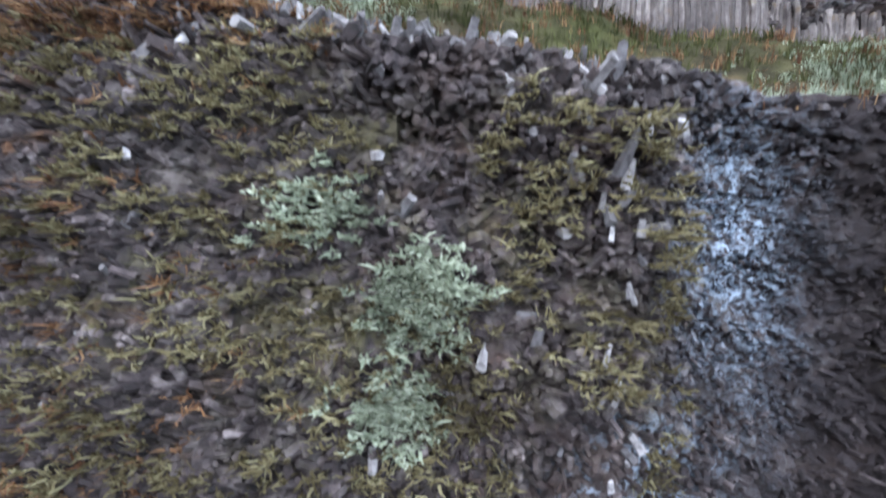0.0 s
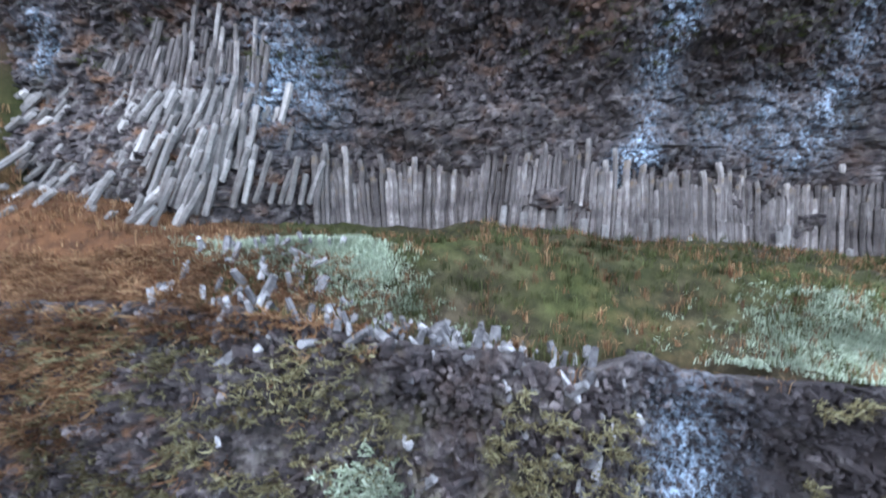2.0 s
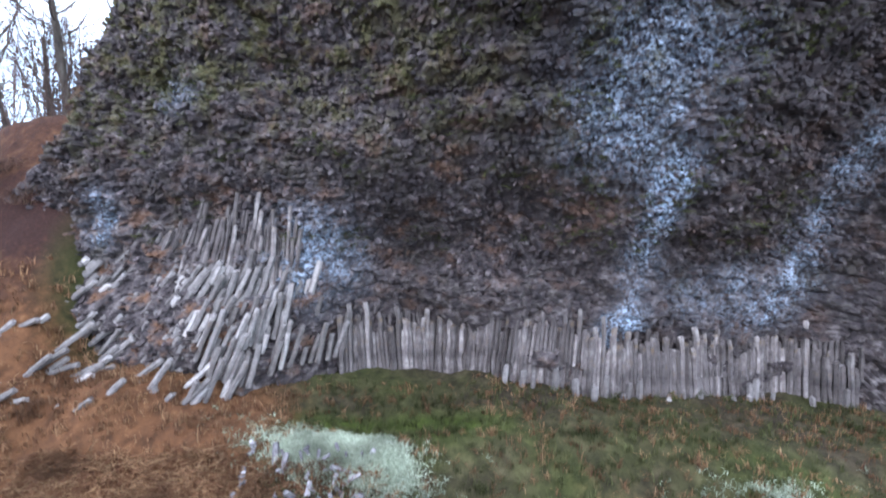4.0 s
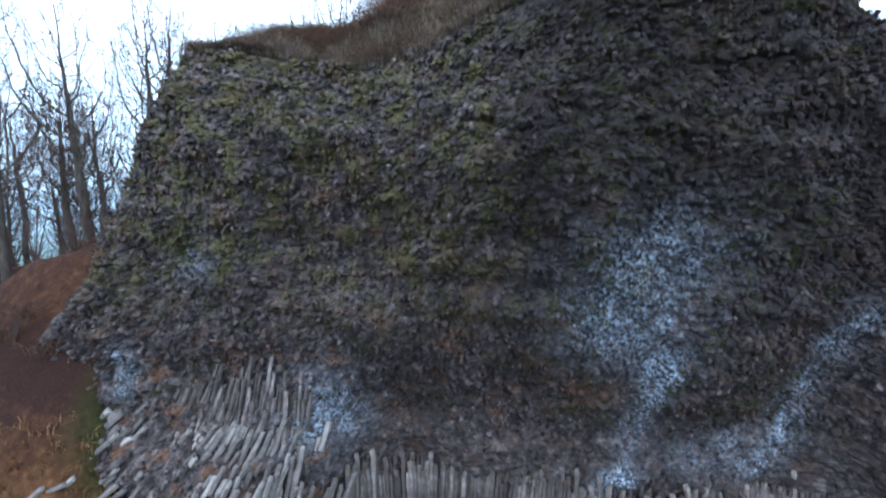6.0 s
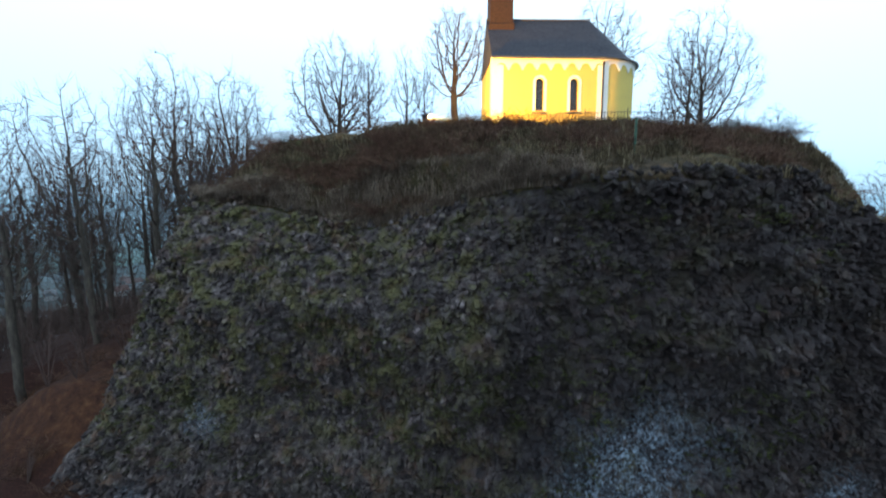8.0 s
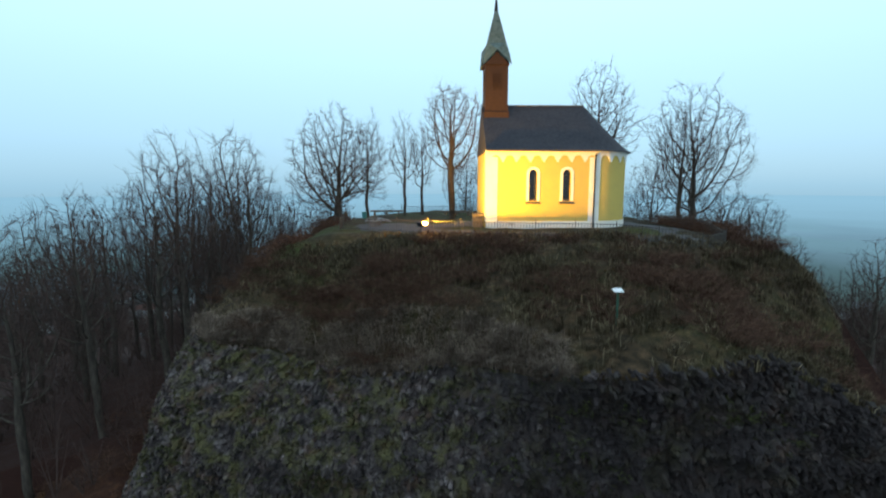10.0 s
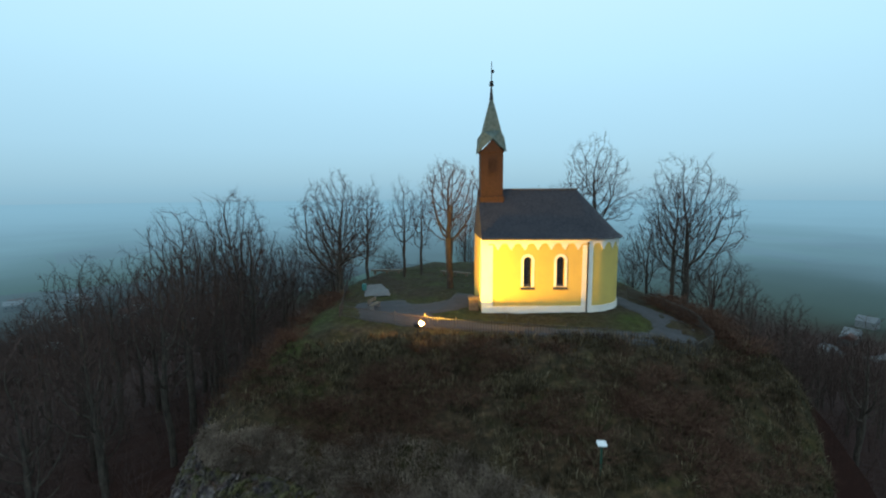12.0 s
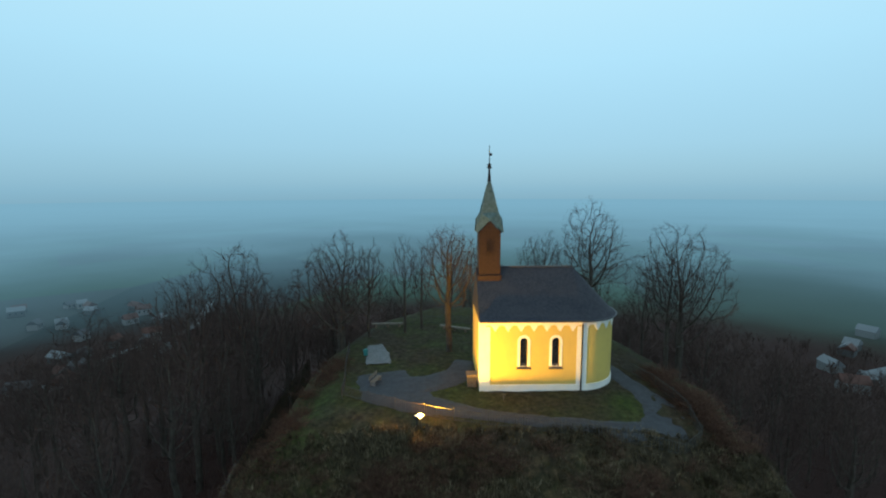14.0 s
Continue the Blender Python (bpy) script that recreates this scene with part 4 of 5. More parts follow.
br = np.random.default_rng(12)
n = 24000
px, pt = br.uniform(-18, 21, n), br.uniform(0, 1, n) ** 0.9
pz = 10.2 + pt * (z_top(px) - 9.9)
keep = ~((pz < 14.4 + 0.5 * vnoise(px * 0.6, 0, seed=3)) & (px > -4.5)) & ~((pz < 16.5) & (px < -3.5) & (br.uniform(size=n) < 0.75))
px, pz = px[keep], pz[keep]
py = y_face(px, pz) - face_relief(px, pz)
ax = np.stack([br.normal(0, 0.45, len(px)), np.full(len(px), -1.0), br.normal(-0.05, 0.45, len(px))], -1)
fan = step(-2, -9, px) * step(24, 16, pz)
ax[:, 0] -= 0.5 * fan
rad = br.uniform(0.04, 0.125, len(px)) * (1 + 0.8 * (br.uniform(size=len(px)) < 0.12))
ln = br.uniform(0.2, 0.5, len(px))
ctr = np.stack([px, py - br.uniform(-0.15, 0.08, len(px)), pz], -1)
v, f = prisms(ctr, ax, rad, ln, 3)
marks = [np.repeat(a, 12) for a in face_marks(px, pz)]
part("column_ends", mesh_from("column_ends", v, f, ROCK_PIECE, False, list(zip(("crust", "moss", "rust", "darken"), marks))), None, cliff, "broken ends of basalt columns with lichen")["kind"] = "stuff"


# leafless shrubs and saplings under the trees
ur = np.random.default_rng(15)
segs = []
while len(segs) < 14000:
    x, y = ur.uniform(-64, -15) if ur.uniform() < 0.65 else ur.uniform(20, 60), ur.uniform(14, 80)
    if x < 0 and (x > -19.5 and y < 36) or x > 0 and (y < 27 or math.hypot((x - 2.5) / 20, (y - 40) / 23) < 1):
        continue
    p = np.array([x, y, float(land(x, y)) - 0.1])
    h = ur.uniform(1.6, 5.5)
    for j in range(5):
        a = ur.uniform(0, 6.28)
        e = p + np.array([math.cos(a), math.sin(a), 0]) * h * ur.uniform(0.12, 0.4) + np.array([0, 0, h * ur.uniform(0.6, 1.0)])
        segs.append((p, e, 0.035, 0.014))
        for i in range(4):
            g = p + (e - p) * ur.uniform(0.35, 1.0)
            segs.append((g, g + h * np.array([ur.normal(0, 0.13), ur.normal(0, 0.13), ur.uniform(0.08, 0.3)]), 0.016, 0.007))
v, f = tubes(segs, 3)
tagged(new("undergrowth", mesh_from("undergrowth", v, f, TWIG)), "reddish-brown leafless shrubs and saplings under the trees", "undergrowth", kind="stuff")


# basalt columns at the foot of the face
def column_mesh(name, seed, length, radius, mat=None):
    """A standing six-sided column with worn joints across it."""
    r = np.random.default_rng(seed)
    bm = bmesh.new()
    rad = radius * r.uniform(0.85, 1.15, 6)
    zs = [0.0]
    while zs[-1] < length - 0.25:
        zs.append(zs[-1] + r.uniform(0.3, 0.75))
    prev = None
    rows = []
    for z in zs:
        off = r.normal(0, 0.015, 2)
        for dz, k in ((-0.018, 1.0), (0.0, 0.93), (0.018, 1.0)) if 0 < z < zs[-1] else ((0.0, 0.92), (0.03, 1.0)) if z == 0 else ((-0.05, 1.0), (0.0, 0.85)):
            rows.append([bm.verts.new((off[0] + k * rad[a] * math.cos(a * math.pi / 3 + 0.3), off[1] + k * rad[a] * math.sin(a * math.pi / 3 + 0.3), z + dz + (r.normal(0, 0.03) if z == zs[-1] else 0))) for a in range(6)])
    for p, q in zip(rows, rows[1:]):
        for a in range(6):
            bm.faces.new((p[a], p[(a + 1) % 6], q[(a + 1) % 6], q[a]))
    bm.faces.new(rows[-1])
    bm.faces.new(list(reversed(rows[0])))
    me = bpy.data.meshes.new(name)
    bm.normal_update()
    bm.to_mesh(me)
    bm.free()
    me.materials.append(mat or COLUMN)
    return me


LONG = [column_mesh("basalt_column", 300 + k, 2.3 + 0.16 * k, 0.098 + 0.010 * (k % 4)) for k in range(6)]
SHORT = [column_mesh("basalt_column", 330 + k, 0.75 + 0.24 * k, 0.10 + 0.015 * (k % 3), COLUMN_PALE) for k in range(5)]
THIN = [column_mesh("basalt_column", 350 + k, 1.3 + 0.25 * k, 0.075 + 0.008 * (k % 3)) for k in range(5)]
cr = np.random.default_rng(77)


def column_row(meshes, x, z, tilt, depth, wobble=1.6):
    y = float(y_face(x, z + 0.8)) - depth - 0.35 * float(fbm(x * 0.28, z * 0.28, seed=21, octaves=3))
    ob = new("basalt_column", meshes[cr.integers(len(meshes))])
    ob.parent = cliff
    ob.matrix_basis = Matrix.Translation((x, y, z)) @ Euler((radians(cr.normal(-1, 1.2)), radians(tilt + cr.normal(0, wobble)), 0)).to_matrix().to_4x4() @ Euler((0, 0, cr.uniform(0, 6.28))).to_matrix().to_4x4() @ Matrix.Diagonal((cr.uniform(0.85, 1.15),) * 2 + (cr.uniform(0.85, 1.15), 1))


def swell(x):
    """How far the wall of columns bulges, so that whole bundles stand proud together."""
    return 0.16 * float(vnoise(x * 0.55, 0.5, seed=83)) + 0.05 * float(vnoise(x * 2.2, 0.5, seed=84))


# the wall of upright columns, packed side by side, with a broken row at its foot
x = -4.9
while x < 16.0:
    foot = float(land(x, float(y_face(x, 11.0)) - 0.8))
    tilt = 5 * math.sin(x * 0.45 + 0.6) + 6 * float(step(-3.2, -4.9, x)) - 1.6 * max(0, x - 9)
    column_row(LONG, x, foot - 0.45 + 0.22 * float(vnoise(x * 0.8, 1.5, seed=85)), tilt, 0.25 - 0.18 * float(step(-2.0, -3.6, x)) + swell(x) + cr.uniform(-0.035, 0.035), 0.7)
    if cr.uniform() < 0.75:
        column_row(THIN[:3], x + 0.09, foot + 1.0 + 0.3 * float(vnoise(x * 0.9, 2.5, seed=86)), tilt, 0.06 + swell(x), 0.8)
    if x > 1.5 and cr.uniform() < 0.34:
        column_row(SHORT[:3], x + 0.1, foot - 0.42, tilt + cr.normal(0, 3), 0.55 + cr.uniform(-0.12, 0.35))
    x += cr.uniform(0.15, 0.19)
# the fan: an upper wall of thin columns and, under its broken edge, stepped rows of thick leaning stubs
for row in range(2):
    x = -6.4 - 0.25 * row
    while x > -15.5:
        tilt = 7 + 26 * float(step(-7, -15, x))
        column_row(THIN, x, 13.35 + 0.75 * row + 0.06 * (-x - 7) + 0.35 * float(vnoise(x * 0.7, row, seed=87)), tilt, 0.07 - 0.05 * row + swell(x), 2.0)
        x -= cr.uniform(0.15, 0.21)
for row in range(6):
    x = -4.9 - 0.2 * row
    while x > -18.8:
        tilt = 15 + 36 * float(step(-6, -15, x)) + cr.normal(0, 3)
        z = 10.35 + 0.52 * row + 0.10 * (-x - 5) + 0.5 * float(vnoise(x * 0.9, row * 1.7, seed=88))
        if vnoise(x * 0.8, row * 0.9, seed=89) > -0.35:
            column_row(SHORT, x, z, tilt, 0.27 - 0.035 * row + 0.7 * swell(x) + cr.uniform(-0.06, 0.12))
        x -= cr.uniform(0.21, 0.36)

# fallen and half-buried columns on the slope below the fan
for k in range(50):
    x = cr.uniform(-18.5, -8.5)
    y = float(y_face(x, 11.0)) - 0.3 - cr.uniform(0, 1) * (0.8 + 2.4 * float(step(-8, -14, x)))
    ob = new("basalt_column", SHORT[cr.integers(5)])
    ob.parent = cliff
    tilt = 14 + 46 * float(step(-4.5, -15, x)) + cr.normal(0, 7)
    ob.matrix_basis = Matrix.Translation((x, y, float(land(x, y)) - 0.5)) @ Euler((radians(cr.normal(-8, 5)), radians(tilt), 0)).to_matrix().to_4x4() @ Euler((0, 0, cr.uniform(0, 6.28))).to_matrix().to_4x4()

# stones of the bench: the pale ones along its edge are pieces, the rest one mass
n = 9500
sx, st = br.uniform(-11, 12.5, n), br.uniform(0.02, 1.0, n)
sz = st * bench_top(sx)
sy = bench_line(sx) - 1.5 * (1 - st) ** 1.2 + 0.6 * bump(sx, 5.0, 2.4) * bump(sz, 4.2, 3.2) - 0.30 * fbm(sx * 0.6, sz * 0.6, seed=121, octaves=3)
ax = np.stack([br.normal(0, 0.6, n), np.full(n, -0.9), br.normal(0.05, 0.5, n)], -1)
west = step(0.5, -3, sx)
ax[:, 0] -= 0.9 * west
ax[:, 2] += 0.55 * west
hol = bump(sx, 5.2, 1.9) * step(7, 6, sz)
rad = br.uniform(0.035, 0.105, n) * (1 + 0.7 * (br.uniform(size=n) < 0.10)) * (1 - 0.45 * hol)
v, f = prisms(np.stack([sx, sy - br.uniform(0.0, 0.14, n), sz], -1), ax, rad, br.uniform(0.14, 0.46, n) * (1 - 0.5 * hol), 8, 0.8)
# the last mark darkens the stones on the right and near the top
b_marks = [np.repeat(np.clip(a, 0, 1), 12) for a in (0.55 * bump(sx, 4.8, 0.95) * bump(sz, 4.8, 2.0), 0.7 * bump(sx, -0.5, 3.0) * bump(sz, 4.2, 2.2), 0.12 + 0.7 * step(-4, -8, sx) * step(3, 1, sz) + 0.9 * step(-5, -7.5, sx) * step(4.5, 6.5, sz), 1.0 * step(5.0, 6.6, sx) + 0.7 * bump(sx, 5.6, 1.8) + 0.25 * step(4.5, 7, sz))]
part("broken_stones", mesh_from("broken_stones", v, f, ROCK_PIECE, False, list(zip(("crust", "moss", "rust", "darken"), b_marks))), None, bench_rock, "small broken basalt stones")["kind"] = "stuff"
pale_m = Mat("pale_basalt", 0.85, spec=0.25)
PALE = pale_m.color(pale_m.mix(1.0, pale_m.ramp(pale_m.noise(5, 6, 0.7), [(0.3, (0.07, 0.065, 0.068)), (0.6, (0.36, 0.355, 0.36))]), pale_m.ramp(pale_m.node("ShaderNodeObjectInfo").outputs["Random"], [(0, (0.25, 0.24, 0.25)), (0.65, (0.5, 0.48, 0.48)), (1, (1.15, 1.13, 1.13))]), "MULTIPLY")).bump(pale_m.noise(20, 5), 0.5, 0.02).m
STONES = []
for k in range(8):
    v, f = prisms(np.zeros((1, 3)), np.array([[0.15, -0.15, 1.0]]), np.array([0.085 + 0.010 * (k % 5)]), np.array([0.22 + 0.055 * k]), 60 + k, 0.7)
    STONES.append(mesh_from("stone", v, f, PALE))
for k in range(190):
    x = float(np.clip(cr.normal(-1.8, 2.8), -6.4, 2.7))
    t = cr.uniform(0.0, 1.0) ** 1.3
    y = float(bench_line(x)) + 0.1 + 2.2 * t * (1 if x < -2 else 0.35)
    ob = new("stone", STONES[cr.integers(8)])
    ob.parent = bench_rock
    z = max(float(land(x, y)), float(bench_top(x)) - 0.2 if y < float(bench_line(x)) + 0.4 else -9)
    s = 0.5 + 0.9 * cr.uniform(0, 1) ** 1.5
    ob.matrix_basis = Matrix.LocRotScale((x, y, z - 0.02), Euler(tuple(cr.normal(0, 0.45, 2)) + (cr.uniform(0, 6.28),)), (s, s, s))
for k in range(55):
    x, t = cr.uniform(-8, 4), 1 - 0.8 * cr.uniform(0, 1) ** 1.6
    z = t * float(bench_top(x))
    y = float(bench_line(x)) - 1.5 * (1 - t) ** 1.2 - 0.30 * float(fbm(x * 0.6, z * 0.6, seed=121, octaves=3)) - 0.08
    ob = new("stone", STONES[cr.integers(8)])
    ob.parent = bench_rock
    s = cr.uniform(0.5, 1.25)
    ob.matrix_basis = Matrix.LocRotScale((x, y, z), Euler(tuple(cr.normal(0, 1.0, 3))), (s, s, s))

for k in range(30):
    x, z = cr.normal(2.5, 0.5), cr.uniform(1.2, 7.0)
    t = z / float(bench_top(x))
    y = float(bench_line(x)) - 1.5 * max(0, 1 - t) ** 1.2 - 0.30 * float(fbm(x * 0.6, z * 0.6, seed=121, octaves=3)) - 0.16
    ob = new("stone", STONES[cr.integers(8)])
    ob.parent = bench_rock
    s = cr.uniform(0.4, 0.9)
    ob.matrix_basis = Matrix.LocRotScale((x, y, z), Euler((cr.normal(0, 0.35), cr.normal(0.2, 0.35), cr.uniform(0, 6.28))), (s, s, s))


# ---- grass ----
def blades(px, py, pz, length, width, seed, flat=0.5, per=9, droop=0.6, sink=0.05, outward=False):
    """Tufts of bent grass blades at the given spots."""
    r = np.random.default_rng(seed)
    n = len(px) * per
    root = np.repeat(np.stack([px, py, pz - sink], -1), per, 0) + np.concatenate([r.normal(0, 0.07, (n, 2)), np.zeros((n, 1))], 1)
    az = r.uniform(0, 2 * np.pi, n)
    L = np.repeat(length, per) * r.uniform(0.55, 1.2, n)
    lean = r.uniform(0.1, 1.0, n) * flat
    out = np.stack([np.cos(az), np.sin(az), np.zeros(n)], -1)
    side = np.stack([-np.sin(az), np.cos(az), np.zeros(n)], -1) * (width * r.uniform(0.6, 1.3, n))[:, None]
    up = np.array([[0, 0, 1.0]])
    if outward:
        up = r.normal(0, 0.55, (n, 3)) + np.array([0, -0.75, 0.35])
        up /= np.linalg.norm(up, axis=1, keepdims=True)
        side = np.cross(up, r.normal(size=(n, 3)))
        side *= (width * r.uniform(0.6, 1.3, n) / np.linalg.norm(side, axis=1))[:, None]
    mid = root + out * (L * lean * 0.4)[:, None] + up * (L * 0.6)[:, None]
    tip = mid + out * (L * (0.25 + lean * 0.6))[:, None] + up * (L * (0.4 - droop * lean))[:, None]
    verts = np.stack([root - side, root + side, mid + side * 0.8, mid - side * 0.8, tip + side * 0.15, tip - side * 0.15], 1).reshape(-1, 3)
    f = np.array([[0, 1, 2, 3], [3, 2, 4, 5]])
    return verts, (np.arange(n)[:, None, None] * 6 + f[None]).reshape(-1, 4)


def grass_material(name, stops):
    m = Mat(name, 0.9, spec=0.1)
    c = m.ramp(m.island(), stops)
    c = m.mix(m.rng(m.noise(0.5, 4), 0.4, 0.65, 0, 0.8), c, tuple(0.45 * a for a in stops[0][1]))
    m.color(c)
    thin_leaf = m.node("ShaderNodeBsdfTranslucent", [("Color", c)])
    both = m.node("ShaderNodeMixShader", [(0, 0.28), (1, m.b.outputs[0]), (2, thin_leaf.outputs[0])])
    m.t.links.new(both.outputs[0], m.t.nodes["Material Output"].inputs["Surface"])
    return m.m


STRAW = grass_material("dead_grass", [(0.0, (0.04, 0.029, 0.017)), (0.5, (0.10, 0.077, 0.046)), (0.85, (0.18, 0.142, 0.088)), (1.0, (0.27, 0.22, 0.145))])
PALESTRAW = grass_material("bleached_grass", [(0.0, (0.10, 0.07, 0.055)), (0.5, (0.21, 0.155, 0.12)), (1.0, (0.36, 0.29, 0.23))])
MOSSY = grass_material("green_grass", [(0.0, (0.03, 0.036, 0.012)), (0.5, (0.06, 0.066, 0.025)), (1.0, (0.12, 0.125, 0.055))])
OCHRE = grass_material("ochre_moss", [(0.0, (0.08, 0.062, 0.032)), (0.5, (0.17, 0.142, 0.075)), (1.0, (0.29, 0.265, 0.16))])
RUSTY = grass_material("rusty_bracken", [(0.0, (0.085, 0.038, 0.022)), (0.5, (0.21, 0.105, 0.055)), (1.0, (0.34, 0.21, 0.115))])
PALEGRASS = grass_material("pale_lichen_grass", [(0.0, (0.19, 0.225, 0.155)), (0.6, (0.37, 0.43, 0.32)), (1.0, (0.52, 0.58, 0.46))])


def ground_at(x, y):
    return np.where(np.asarray(y) > 15.5, crown_top(x, y), land(x, y)) + 0.18 * fbm(x * 0.5, y * 0.5, seed=3) * np.where(y > 26, 0.3, 1.0)


gr = np.random.default_rng(90)
n = 9400
x, y = gr.uniform(-16, 23, n), gr.uniform(12, 27.0, n)
ok = (y > y_face(x, z_top(x)) - 0.1) & (gr.uniform(size=n) < 0.35 + 0.65 * (vnoise(x * 0.5, y * 0.5, seed=2) > -0.25))
x, y = x[ok], y[ok]
z = brow_z(x, y) + 0.12 * fbm(x * 0.5, y * 0.5, seed=3)
v, f = blades(x, y, z, gr.uniform(0.25, 0.65, len(x)), 0.020, 1)
tagged(new("dead_grass", mesh_from("dead_grass", v, f, STRAW)), "brown dead grass tufts on the hill's brow", "grass", kind="stuff")
n = 5200
x = gr.uniform(-13.5, 4.5, n)
y = y_face(x, z_top(x)) - 0.1 + 1.9 * gr.uniform(0, 1, n) ** 1.4
z = brow_z(x, y) + 0.10 * fbm(x * 0.5, y * 0.5, seed=3)
ok = gr.uniform(size=n) < 0.35 + 0.65 * (vnoise(x * 0.7, y * 0.7, seed=12) > -0.3)
v, f = blades(x[ok], y[ok], z[ok], gr.uniform(0.3, 0.75, ok.sum()), 0.016, 21, flat=0.8, per=10)
tagged(new("lip_grass", mesh_from("lip_grass", v, f, PALESTRAW)), "pale bleached grass hanging over the cliff's lip", "grass", kind="stuff")
n = 4200
x, y = gr.uniform(-15, 16, n), gr.uniform(7.0, 15, n)
ok = (y > bench_line(x) + 0.15) & (y < y_face(x, 11) - 0.3) & (np.hypot((x + 3.6 + 0.9 * (y - 9.7)) / 2.1, (y - 9.7) / 1.0) > 1)
x, y = x[ok], y[ok]
z = np.maximum(ground_at(x, y), np.where(y < bench_line(x) + 0.4, bench_top(x) - 0.1, -99))
lit = ((x < -5.5) | (gr.uniform(size=len(x)) < 0.42)) & (bump(x, -2.0, 3.0) * bump(y, 11.8, 1.0) < 0.3)
for name, sel, mat, lab in (("ledge_grass", lit, RUSTY, "rusty dead grass on the ledge under the cliff"), ("ledge_moss", ~lit, MOSSY, "green grass and moss on the ledge under the cliff")):
    v, f = blades(x[sel], y[sel], z[sel], gr.uniform(0.12, 0.38, sel.sum()), 0.013, 2)
    tagged(new(name, mesh_from(name, v, f, mat)), lab, "grass", kind="stuff")
n = 4800
x = np.where(gr.uniform(size=n) < 0.6, gr.normal(-3.6, 1.3, n), gr.normal(9.2, 1.4, n))
y = np.where(x < 2, 9.7 - 0.32 * (x + 3.6) + gr.normal(0, 0.5, n), gr.normal(8.5, 0.65, n))
x, y = x[y > bench_line(x) + 0.3], y[y > bench_line(x) + 0.3]
n = len(x)
v, f = blades(x, y, ground_at(x, y), gr.uniform(0.08, 0.24, n), 0.012, 5, flat=1.0)
tagged(new("pale_grass", mesh_from("pale_grass", v, f, PALEGRASS)), "pale frosted lichen grass pads on the ledge", "grass", kind="stuff")
n = 7000
x, t = gr.uniform(-13, -1.0, n), gr.uniform(0.0, 1.35, n)
ok = gr.uniform(size=n) < (step(-1.0, -5, x) + 0.12) * (0.05 + step(0.90 - 0.3 * step(-6, -9, x), 1.0 - 0.25 * step(-6, -9, x), t) + 0.8 * step(0.22, 0.06, t))
x, t = x[ok], t[ok]
z = np.minimum(t, 1) * bench_top(x)
y = bench_line(x) - 1.5 * np.maximum(0, 1 - t) ** 1.2 - 0.30 * fbm(x * 0.6, z * 0.6, seed=121, octaves=3) * (t < 1) - 0.1 + np.maximum(0, t - 1) * 6
z = np.where(t > 1, ground_at(x, y), z)
v, f = blades(x, y, z, gr.uniform(0.14, 0.36, len(x)) * (1 + 0.5 * step(-5, -8, x)), 0.018, 16, flat=0.8, per=12, outward=True)
tagged(new("rusty_tufts", mesh_from("rusty_tufts", v, f, RUSTY)), "rust-brown dry grass and bracken on the broken slope", "grass", kind="stuff")
n = 1500
x, y = gr.uniform(-27, -13.5, n), gr.uniform(9, 24, n)
ok = y < np.minimum(y_face(x, 13), 24)
x, y = x[ok], y[ok]
v, f = blades(x, y, land(x, y), gr.uniform(0.25, 0.6, len(x)), 0.02, 17, flat=1.0, per=9)
tagged(new("slope_bracken", mesh_from("slope_bracken", v, f, RUSTY)), "rust-brown bracken on the slope beside the cliff", "grass", kind="stuff")
# tufts on the bench's face and on the cliff
n = 2000
x, t = gr.uniform(-9, 8.5, n), gr.uniform(0.1, 1.0, n)
z = t * bench_top(x)
ok = (vnoise(x * 0.8, z * 0.8, seed=15) > -0.1) & (bump(x, 5.2, 1.9) < 0.5)
x, t, z = x[ok], t[ok], z[ok]
y = bench_line(x) - 1.5 * (1 - t) ** 1.2 - 0.30 * fbm(x * 0.6, z * 0.6, seed=121, octaves=3) - 0.2
v, f = blades(x, y, z, gr.uniform(0.11, 0.28, len(x)), 0.02, 6, flat=0.8, per=16, outward=True)
tagged(new("bench_tufts", mesh_from("bench_tufts", v, f, OCHRE)), "yellowish dry grass tufts on the broken rock", "grass", kind="stuff")
cx = np.concatenate([gr.normal(-0.35, 0.36, 190), gr.normal(-0.7, 0.26, 130), gr.normal(-1.9, 0.4, 60)])
cz = np.concatenate([gr.normal(4.3, 0.34, 190), gr.normal(2.75, 0.25, 130), gr.normal(5.6, 0.3, 60)])
ct = cz / bench_top(cx)
cy = bench_line(cx) - 1.5 * np.maximum(0, 1 - ct) ** 1.2 - 0.30 * fbm(cx * 0.6, cz * 0.6, seed=121, octaves=3) - 0.25
v, f = blades(cx, cy, cz, gr.uniform(0.09, 0.20, len(cx)), 0.026, 7, flat=0.6, per=20, outward=True)
tagged(new("lichen_cushion", mesh_from("lichen_cushion", v, f, PALEGRASS)), "pale green lichen cushions on the broken rock", "lichen", kind="stuff")
n = 2600
x, t = gr.uniform(-15, 13, n), gr.uniform(0, 1, n)
z = 15 + t * (z_top(x) - 15)
ok = vnoise(x * 0.7, z * 0.9, seed=25) > 0.05
x, z = x[ok], z[ok]
y = y_face(x, z) - face_relief(x, z) - 0.12
v, f = blades(x, y, z, gr.uniform(0.12, 0.32, len(x)), 0.016, 8, flat=0.8, droop=0.6, outward=True)
sel = np.repeat(gr.uniform(size=len(x)) < 0.5, 9)
tagged(new("cliff_tufts", mesh_from("cliff_tufts", v, f, MOSSY)), "small moss and grass tufts on the cliff ledges", "grass", kind="stuff")


